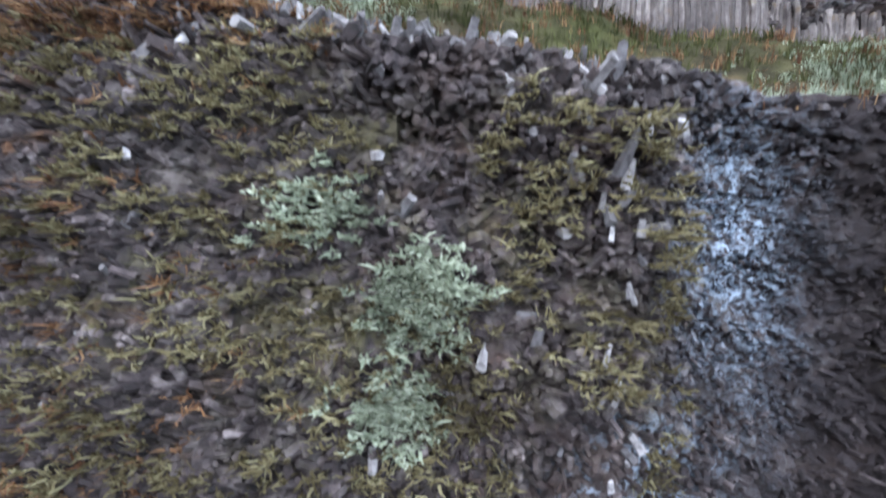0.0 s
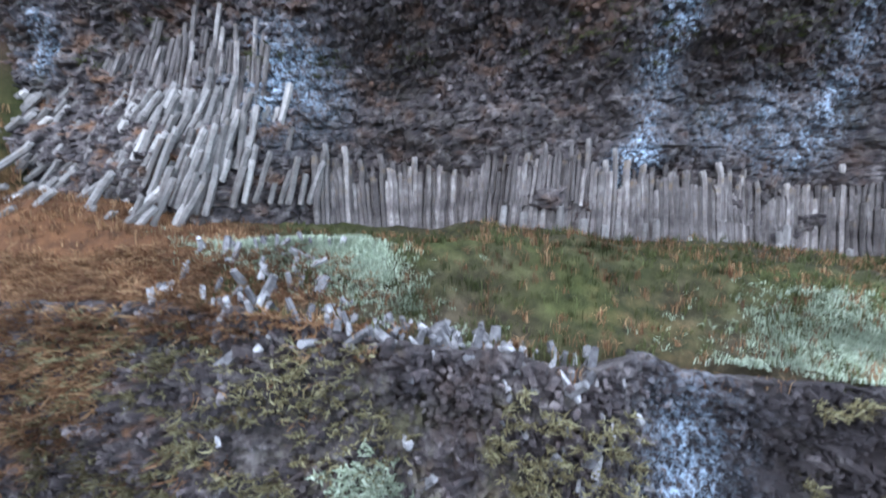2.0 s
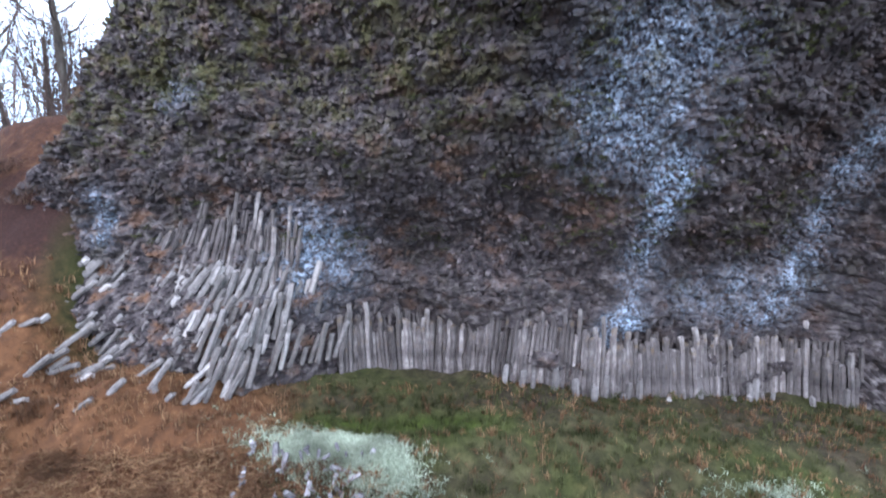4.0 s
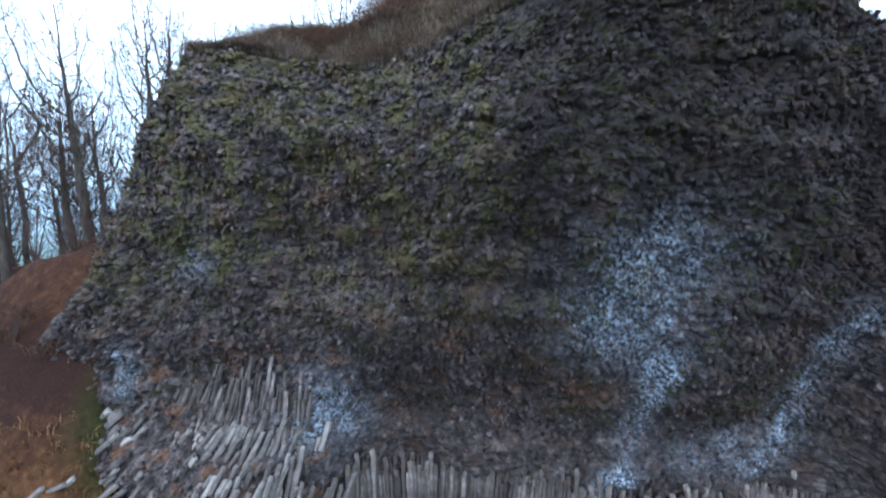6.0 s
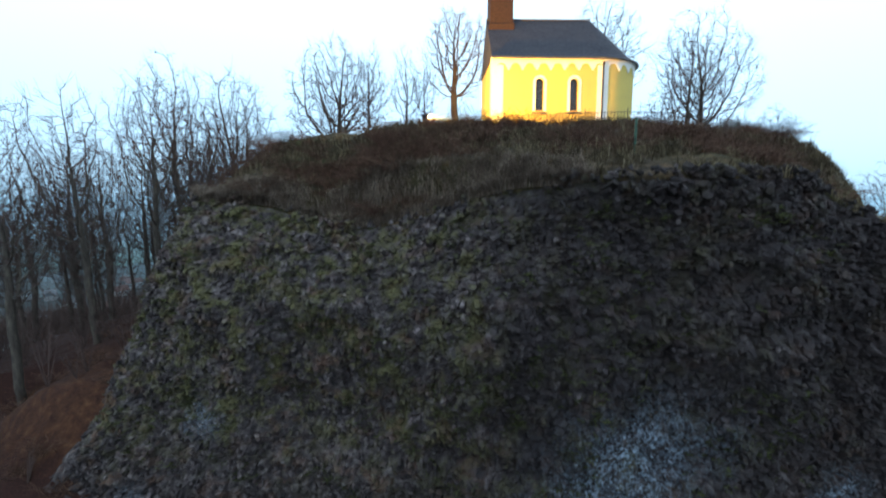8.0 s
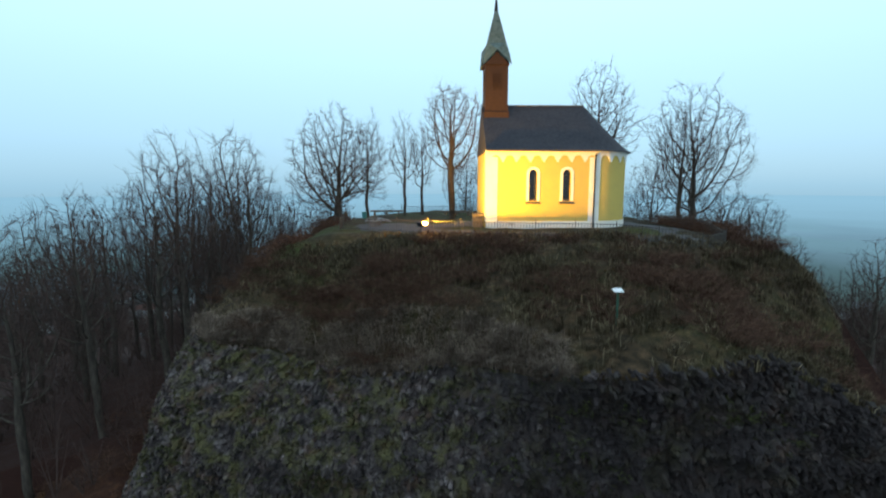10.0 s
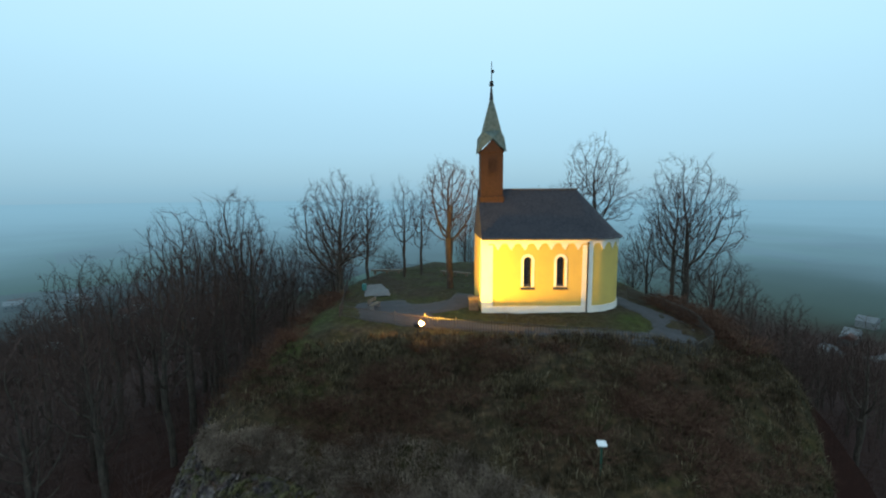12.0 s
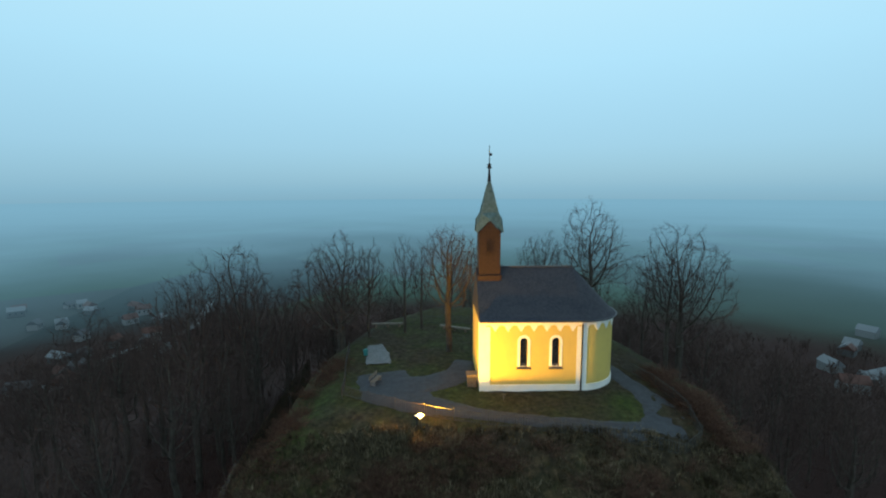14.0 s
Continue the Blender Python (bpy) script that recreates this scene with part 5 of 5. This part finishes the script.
# ---- shrubs ----
shrub_m = Mat("bramble_stems", 0.9, spec=0.1)
SHRUB = shrub_m.color(shrub_m.ramp(shrub_m.island(), [(0.0, (0.032, 0.015, 0.011)), (0.6, (0.075, 0.038, 0.027)), (1.0, (0.14, 0.085, 0.055))])).m


def shrub_mesh(seed, size):
    r = np.random.default_rng(seed)
    segs = []
    for k in range(70):
        p = np.array([r.normal(0, 0.25 * size), r.normal(0, 0.25 * size), -0.1])
        az, d = r.uniform(0, 6.28), None
        d = np.array([math.cos(az) * 0.5, math.sin(az) * 0.5, 1.0])
        for j in range(5):
            d = d + np.array([math.cos(az), math.sin(az), -0.55]) * 0.22 + r.normal(0, 0.18, 3)
            d /= np.linalg.norm(d)
            q = p + d * size * 0.24
            segs.append((p, q, 0.012 - 0.0015 * j, 0.0105 - 0.0015 * j))
            if j > 1:
                e = d + r.normal(0, 0.6, 3)
                segs.append((q, q + e / np.linalg.norm(e) * size * 0.16, 0.007, 0.004))
            p = q
    v, f = tubes(segs, 3)
    return mesh_from("bramble", v, f, SHRUB)


BRAMBLES = [shrub_mesh(500 + k, 0.8 + 0.15 * k) for k in range(4)]
for k in range(275):
    x, y = gr.uniform(-13.5, 18.5), gr.uniform(14, 25.3)
    if 180 < k <= 205:
        x, y = gr.uniform(-28, -16), gr.uniform(14, 30)
        ob = new("bramble_bush", BRAMBLES[k % 4])
        ob.matrix_basis = pose(x, y, float(land(x, y)), 0, 0, gr.uniform(0, 360))
        tagged(ob, "leafless bramble bush in rusty bracken below the wood", "bush", "brambles on the brow")
        continue
    if k > 240:
        y = gr.uniform(26, 37)
        x = 19.6 - 0.10 * (y - 26) + gr.normal(0, 0.6)
        ob = new("bramble_bush", BRAMBLES[k % 4])
        ob.matrix_basis = pose(x, y, float(land(x, y)), 0, 0, gr.uniform(0, 360))
        ob.scale = (1.25, 1.25, 1.1)
        tagged(ob, "leafless dark bush in the hedge along the path", "bush", "hedge along the path")
        continue
    if k > 205:
        y = gr.uniform(24, 40)
        x = -12.2 + 0.08 * (y - 27) + gr.normal(0, 1.0)
        ob = new("bramble_bush", BRAMBLES[k % 4])
        ob.matrix_basis = pose(x, y, float(land(x, y)), 0, 0, gr.uniform(0, 360))
        tagged(ob, "leafless bush at the western edge of the hilltop", "bush", "bushes on the western edge")
        continue
    if k < 34:
        x, y = gr.normal(13.0, 1.6), gr.normal(19.5, 1.6)
    elif k < 75:
        x, y = gr.normal(-3.5, 2.2), gr.normal(21.5, 1.6)
    if y < float(y_face(x, float(z_top(x)))) + 0.3:
        continue
    ob = new("bramble_bush", BRAMBLES[k % 4])
    ob.matrix_basis = pose(x, y, float(brow_z(x, y)), 0, 0, gr.uniform(0, 360))
    s = gr.uniform(0.6, 1.2)
    ob.scale = (s, s, s)
    tagged(ob, "leafless dark bramble bush in dead grass", "bush", "brambles on the brow")
# ---- paths on the hilltop ----
asph_m = Mat("path_asphalt", 0.75, spec=0.35)
ASPHALT = asph_m.color(asph_m.ramp(asph_m.noise(3, 6, 0.7), [(0.3, (0.018, 0.019, 0.023)), (0.7, (0.042, 0.044, 0.052))])).bump(asph_m.noise(60, 3), 0.4, 0.01).m


def ribbon(name, pts, widths, mat, label, category, lift=0.05):
    """A path over the ground along a smooth line."""
    p = np.array(pts, float)
    t = np.linspace(0, len(p) - 1, 26 * (len(p) - 1) // 2)
    line = np.stack([np.interp(t, range(len(p)), p[:, k]) for k in (0, 1)], -1)
    for _ in range(14):
        line[1:-1] = (line[:-2] + 2 * line[1:-1] + line[2:]) / 4
    w = np.interp(t, range(len(p)), widths)
    d = np.gradient(line, axis=0)
    nrm = np.stack([-d[:, 1], d[:, 0]], -1) / np.linalg.norm(d, axis=1, keepdims=True)
    k = np.linspace(-1, 1, 9)
    wob = 0.12 * fbm(line[:, 0] * 1.3, line[:, 1] * 1.3, seed=33)
    X = line[:, None, 0] + nrm[:, None, 0] * k[None] * (w + wob)[:, None]
    Y = line[:, None, 1] + nrm[:, None, 1] * k[None] * (w + wob)[:, None]
    Z = land(X, Y) + 0.05 * fbm(X * 0.5, Y * 0.5, seed=3) + lift + 0.03 - 0.10 * (np.abs(k) > 0.95)[None]
    return tagged(new(name, mesh_from(name, np.stack([X, Y, Z], -1).reshape(-1, 3), grid_faces(len(t), 9), mat, True)), label, category, kind="structure")


ribbon("path_front", [(-6.0, 36.5), (-4.6, 32.6), (-2.0, 30.7), (2, 29.2), (7, 28.1), (11, 27.4), (15.0, 26.9), (16.6, 29.6), (16.0, 33.5), (14.8, 38.5)], [2.3, 2.7, 1.7, 0.95, 0.9, 1.0, 1.6, 1.5, 1.0, 0.8], ASPHALT, "dark wet asphalt path curving past the chapel", "path")
ribbon("path_west", [(-4.2, 33.6), (-1.0, 34.6), (1.2, 36.6), (1.5, 39.8)], [2.0, 1.7, 1.5, 0.9], ASPHALT, "dark asphalt path to the chapel's west door", "path", 0.06)
pale_slab = Mat("pale_concrete", 0.8)
CONCRETE = pale_slab.color(pale_slab.ramp(pale_slab.noise(4, 6), [(0.3, (0.08, 0.085, 0.09)), (0.7, (0.16, 0.165, 0.17))])).m
ribbon("path_north", [(-6.6, 38.6), (-7.2, 41.4), (-7.9, 44.0)], [1.1, 1.1, 0.8], CONCRETE, "pale concrete path leading to the back of the hilltop", "path", 0.10)

# ---- railing along the brow ----
GALV = plain_mat("railing_steel", (0.035, 0.033, 0.03), (0.085, 0.08, 0.075), 0.6, 0.2)


def railing(pts, label):
    p = np.array(pts, float)
    seg = np.hypot(*np.diff(p, axis=0).T)
    s = np.concatenate([[0], np.cumsum(seg)])
    rail = thing("railing", on_land(*pts[0], 0.0), label, "railing", "railings round the hilltop")
    o = np.array(rail.matrix_basis.translation)
    at = lambda d: np.array([np.interp(d, s, p[:, 0]), np.interp(d, s, p[:, 1])])
    bar_me, post_me = bpy.data.meshes.new("bar"), bpy.data.meshes.new("post")
    for me, r, h in ((bar_me, 0.017, 0.95), (post_me, 0.028, 1.12)):
        bm = bm_lathe([(r, -0.1), (r, h - r), (r * 0.3, h)], 6)
        bm.to_mesh(me)
        bm.free()
        me.materials.append(GALV)
    tops = []
    for k, d in enumerate(np.arange(0, s[-1], 0.19)):
        q = at(d)
        ob = new("post" if k % 13 == 0 else "bar", post_me if k % 13 == 0 else bar_me)
        ob.parent = rail
        ob.location = (q[0] - o[0], q[1] - o[1], float(land(*q)) - o[2])
        tops.append(np.array(ob.location))
    for h in (0.88, 0.14):
        line = np.array(tops) + [0, 0, h]
        a = 2 * np.pi * np.arange(7) / 6
        side = np.gradient(line, axis=0)
        side = np.stack([-side[:, 1], side[:, 0], 0 * side[:, 0]], -1)
        side /= np.linalg.norm(side, axis=1, keepdims=True)
        ring = line[:, None] + 0.018 * (side[:, None] * np.cos(a)[None, :, None] + np.array([0, 0, 1.0]) * np.sin(a)[None, :, None])
        part("rail", mesh_from("rail", ring.reshape(-1, 3), grid_faces(len(line), 7), GALV, True), None, rail)
    return rail


railing([(-8.2, 31.8), (-6.0, 30.6), (-2.6, 29.0), (0.5, 28.0)], "thin steel bar railing on the hilltop brow lit by a floodlight")
railing([(0.7, 27.95), (5, 27.0), (11, 25.8), (15.6, 24.9), (17.6, 26.6)], "thin dark steel bar railing on the hilltop brow")
railing([(17.7, 26.9), (18.2, 30.0), (17.6, 34.5), (16.2, 38.5)], "thin dark steel bar railing along the eastern path")
railing([(-8.3, 31.3), (-8.7, 34), (-9.6, 38), (-10.4, 43.0)], "thin dark steel bar railing along the western edge")
railing([(-6.0, 52.0), (-1.0, 52.5), (4.0, 52.0)], "thin railing behind the trees at the back")

# ---- floodlight ----
PANEL = plain_mat("pale_panel", (0.55, 0.58, 0.60), (0.72, 0.75, 0.76), 0.4)
LAMP_AT = (-1.9, 26.9)
lamp_z = float(land(*LAMP_AT))
LAMP_H = 0.86
glow_m = bpy.data.materials.new("lamp_glow")
glow_m.use_nodes = True
gb = glow_m.node_tree.nodes["Principled BSDF"]
gb.inputs["Emission Color"].default_value = (1.0, 0.86, 0.66, 1)
gb.inputs["Emission Strength"].default_value = 8.0


def floodlight(at, target, label, lens_mat):
    """A box lamp with a pale lower flap in a yoke on a post; gives the direction of its beam."""
    f = thing("floodlight", at, label, "lamp")
    part("post", bm_lathe([(0.10, -0.2), (0.10, 0.02), (0.04, 0.05), (0.035, LAMP_H - 0.14)], 10), IRON, f)
    aim = Vector(target) - Vector((at[0], at[1], at[2] + LAMP_H))
    head = Matrix.Translation((0, 0, LAMP_H)) @ aim.to_track_quat("-Z", "Y").to_matrix().to_4x4()
    parts = (("housing", bm_box(-0.20, -0.14, -0.02, 0.20, 0.14, 0.18, bevel=0.025), IRON),
             ("flap", bm_box(-0.24, -0.155, -0.42, 0.24, -0.142, -0.03, bevel=0.004), PANEL),
             ("lens", bm_box(-0.15, -0.10, -0.045, 0.15, 0.10, -0.022, bevel=0.008), lens_mat))
    for name, bm, mat in parts:
        bmesh.ops.transform(bm, matrix=head, verts=bm.verts[:])
        part(name, bm, mat, f)
    for sx_ in (-0.225, 0.215):
        part("yoke_arm", bm_box(sx_, -0.02, LAMP_H - 0.2, sx_ + 0.012, 0.02, LAMP_H + 0.05), IRON, f)
    part("yoke_bar", bm_box(-0.225, -0.025, LAMP_H - 0.215, 0.227, 0.025, LAMP_H - 0.195), IRON, f)
    return aim.normalized()


CHAPEL_MARK = (3.6, 33.2, lamp_z + 4.6)
beam = floodlight((*LAMP_AT, lamp_z), CHAPEL_MARK, "glowing floodlight on a post aimed at the chapel", glow_m)
spot = bpy.data.lights.new("floodlight_beam", "SPOT")
spot.energy, spot.color, spot.spot_size, spot.spot_blend, spot.shadow_soft_size = 21000, (1.0, 0.51, 0.03), radians(86), 0.7, 0.03
spot_ob = new("floodlight_beam", spot)
spot_ob.matrix_world = look(Vector((*LAMP_AT, lamp_z + LAMP_H)) + beam * 0.10, CHAPEL_MARK)
spill = bpy.data.lights.new("floodlight_spill", "POINT")
spill.energy, spill.color, spill.shadow_soft_size = 1500, (1.0, 0.42, 0.04), 0.06
spill_ob = new("floodlight_spill", spill)
spill_ob.location = Vector((*LAMP_AT, lamp_z + LAMP_H - 0.12)) + beam * 0.42

# ---- small things on the hilltop ----
sx, sy = 6.85, 15.5
sz = float(brow_z(sx, sy))
board = thing("sign_board", (sx, sy, sz), "small pale tilted information board on a green post", "sign")
GREENPOST = plain_mat("green_post_paint", (0.02, 0.06, 0.04), (0.03, 0.09, 0.06), 0.5)
part("post", bm_box(-0.04, -0.04, -0.3, 0.04, 0.04, 1.5, bevel=0.008), GREENPOST, board)
pb = bm_box(-0.2, -0.17, -0.02, 0.2, 0.17, 0.02, bevel=0.01)
bmesh.ops.transform(pb, matrix=pose(0, 0, 1.54, 14, 0, 0), verts=pb.verts[:])
part("panel", pb, PANEL, board)

crate = thing("stone_trough", (2.2, 34.2, 34.4), "squat sandstone block beside the chapel door", "trough", turn=1)
tb = bm_box(-0.45, -0.4, -0.2, 0.35, 0.5, 0.95, bevel=0.05)
part("body", tb, STONE, crate)
part("cap", bm_box(-0.5, -0.45, 0.955, 0.4, 0.55, 1.1, bevel=0.03), STONE, crate)

WOOD = plain_mat("grey_wood", (0.09, 0.075, 0.06), (0.20, 0.17, 0.14), 0.85)


def bench(at, turn, label):
    b = thing("bench", at, label, "bench", "benches on the hilltop", turn=turn)
    for k in range(3):
        part("slat", bm_box(-0.8, -0.22 + 0.15 * k, 0.42, 0.8, -0.10 + 0.15 * k, 0.46, bevel=0.008), WOOD, b)
    for k in range(2):
        part("back_slat", bm_box(-0.8, 0.24, 0.58 + 0.17 * k, 0.8, 0.28, 0.70 + 0.17 * k, bevel=0.008), WOOD, b)
    for s in (-0.6, 0.6):
        part("leg", bm_box(s - 0.04, -0.2, -0.1, s + 0.04, 0.24, 0.415, bevel=0.01), CONCRETE, b)
        part("bracket", bm_box(s - 0.03, 0.285, 0.3, s + 0.03, 0.32, 0.88, bevel=0.008), IRON, b)


bench(on_land(-6.1, 34.3, 0), 75, "weathered wooden bench beside the asphalt path")
for bx0, by0, turn in ((-7.6, 50.8, 4), (0.6, 49.5, -23)):
    log = thing("log_bench", on_land(bx0, by0, 0), "long low wooden beam seat at the back of the hilltop", "bench", "beam seats", turn=turn)
    part("beam", bm_box(-1.9, -0.2, 0.32, 1.9, 0.2, 0.5, bevel=0.03), WOOD, log)
    for k in (-1.4, 0, 1.4):
        part("leg", bm_box(k - 0.12, -0.16, -0.1, k + 0.12, 0.16, 0.317, bevel=0.02), STONE, log)
bin_t = thing("litter_bin", on_land(-8.2, 40.4, 0), "small blue-green litter bin on the hilltop", "bin")
part("drum", bm_lathe([(0.17, 0.25), (0.21, 0.3), (0.23, 0.85), (0.2, 0.87)], 14), plain_mat("teal_bin", (0.02, 0.12, 0.13), (0.04, 0.2, 0.2), 0.5), bin_t)
part("post", bm_lathe([(0.03, -0.2), (0.03, 0.9)], 8, (0, 0.26)), IRON, bin_t)
stake = thing("low_sign", on_land(4.6, 31.6, 0), "low wooden stake in the lawn by the chapel", "stake")
part("stake", bm_box(-0.03, -0.03, -0.2, 0.03, 0.03, 0.38, bevel=0.008), WOOD, stake)
part("cap", bm_box(-0.2, -0.03, 0.385, 0.2, 0.03, 0.43, bevel=0.008), WOOD, stake)

# ---- village and far fields ----
def house(at, turn, size, walls, roof_m, label):
    w, d, h = size
    hs = thing("house", at, label, "house", "houses of the village", turn=turn)
    part("wall", bm_box(-w / 2, -d / 2, -1.5, w / 2, d / 2, h), walls, hs)
    rb = bmesh.new()
    vs = [rb.verts.new(p) for p in ((-w / 2 - .4, -d / 2 - .4, h - .2), (w / 2 + .4, -d / 2 - .4, h - .2), (w / 2 + .4, d / 2 + .4, h - .2), (-w / 2 - .4, d / 2 + .4, h - .2), (-w / 2 - .4, 0, h + d * .42), (w / 2 + .4, 0, h + d * .42))]
    for q in ((0, 1, 5, 4), (2, 3, 4, 5), (1, 2, 5), (3, 0, 4), (3, 2, 1, 0)):
        rb.faces.new([vs[i] for i in q])
    part("roof", rb, roof_m, hs)
    for k in range(max(2, int(w / 3))):
        x = -w / 2 + (k + 0.5) * w / max(2, int(w / 3))
        part("window", bm_box(x - 0.5, -d / 2 - 0.05, h * 0.45, x + 0.5, -d / 2 + 0.1, h * 0.45 + 1.3), GLASS, hs)


WALLS = [plain_mat("render_white", (0.13, 0.135, 0.135), (0.2, 0.2, 0.2)), plain_mat("render_grey", (0.06, 0.06, 0.063), (0.09, 0.09, 0.09))]
ROOFS = [plain_mat("roof_red", (0.055, 0.024, 0.019), (0.095, 0.042, 0.032)), plain_mat("roof_grey", (0.04, 0.04, 0.045), (0.075, 0.075, 0.08)), plain_mat("roof_pale", (0.10, 0.11, 0.12), (0.17, 0.18, 0.19))]
hr = np.random.default_rng(19)
for k in range(46):
    a, d = (hr.uniform(33, 52), hr.uniform(250, 520)) if k < 32 else (-hr.uniform(40, 50), hr.uniform(230, 420))
    x, y = -d * math.sin(radians(a)), d * math.cos(radians(a))
    big = k in (9, 40)
    house((x, y, float(land(x, y))), hr.uniform(0, 180), (hr.uniform(18, 24), 10, 4) if big else (hr.uniform(7, 11), hr.uniform(6, 8), hr.uniform(3.5, 5.5)), WALLS[k % 2], ROOFS[2] if big else ROOFS[hr.integers(3)], "long pale-roofed hall in the misty village" if big else "village house with pitched roof in the mist")
ribbon("road", [(-190, 190), (-205, 255), (-190, 310), (-225, 400)], [3, 3, 3, 3], CONCRETE, "pale wet road through the village", "road", 0.3)

# ---- mist over the plain: a glowing sheet stands in for the haze ----
mist = bpy.data.materials.new("mist")
mist.use_nodes = True
mt = mist.node_tree
mt.nodes.clear()
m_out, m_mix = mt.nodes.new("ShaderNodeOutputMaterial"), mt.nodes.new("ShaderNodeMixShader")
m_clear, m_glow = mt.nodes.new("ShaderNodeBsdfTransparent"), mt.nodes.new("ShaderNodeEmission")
# the haze is this flat emission in the horizon's colour, not scattered light
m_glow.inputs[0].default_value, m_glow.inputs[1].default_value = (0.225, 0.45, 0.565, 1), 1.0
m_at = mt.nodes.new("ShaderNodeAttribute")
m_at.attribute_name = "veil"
m_tc, m_no, m_mul = mt.nodes.new("ShaderNodeTexCoord"), mt.nodes.new("ShaderNodeTexNoise"), mt.nodes.new("ShaderNodeMapRange")
m_no.inputs["Scale"].default_value, m_no.inputs["Detail"].default_value = 0.004, 3.0
m_pow = mt.nodes.new("ShaderNodeMath")
m_pow.operation = "POWER"
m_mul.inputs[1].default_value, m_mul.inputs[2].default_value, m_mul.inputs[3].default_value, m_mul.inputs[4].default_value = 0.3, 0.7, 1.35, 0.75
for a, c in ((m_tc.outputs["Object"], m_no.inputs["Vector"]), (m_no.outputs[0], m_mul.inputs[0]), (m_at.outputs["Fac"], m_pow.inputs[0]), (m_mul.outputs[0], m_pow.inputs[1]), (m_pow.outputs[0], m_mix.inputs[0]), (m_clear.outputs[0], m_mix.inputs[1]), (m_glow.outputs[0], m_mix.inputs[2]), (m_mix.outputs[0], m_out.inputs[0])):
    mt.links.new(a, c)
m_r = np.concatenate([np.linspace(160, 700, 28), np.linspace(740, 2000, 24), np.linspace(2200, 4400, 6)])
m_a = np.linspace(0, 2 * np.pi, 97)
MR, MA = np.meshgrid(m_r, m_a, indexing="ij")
# the sheet turns opaque with distance, as haze would thicken
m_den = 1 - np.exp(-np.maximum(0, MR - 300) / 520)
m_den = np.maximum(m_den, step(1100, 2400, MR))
mist_ob = new("backdrop_haze_sheet", mesh_from("backdrop_haze_sheet", np.stack([2 + MR * np.sin(MA), 30 + MR * np.cos(MA), np.full_like(MR, -31.0)], -1).reshape(-1, 3), grid_faces(len(m_r), 97), mist, True, [("veil", m_den)]))
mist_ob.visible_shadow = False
tagged(mist_ob, "glowing see-through sheet standing in for blue dusk mist over the plain", "mist", kind="structure")
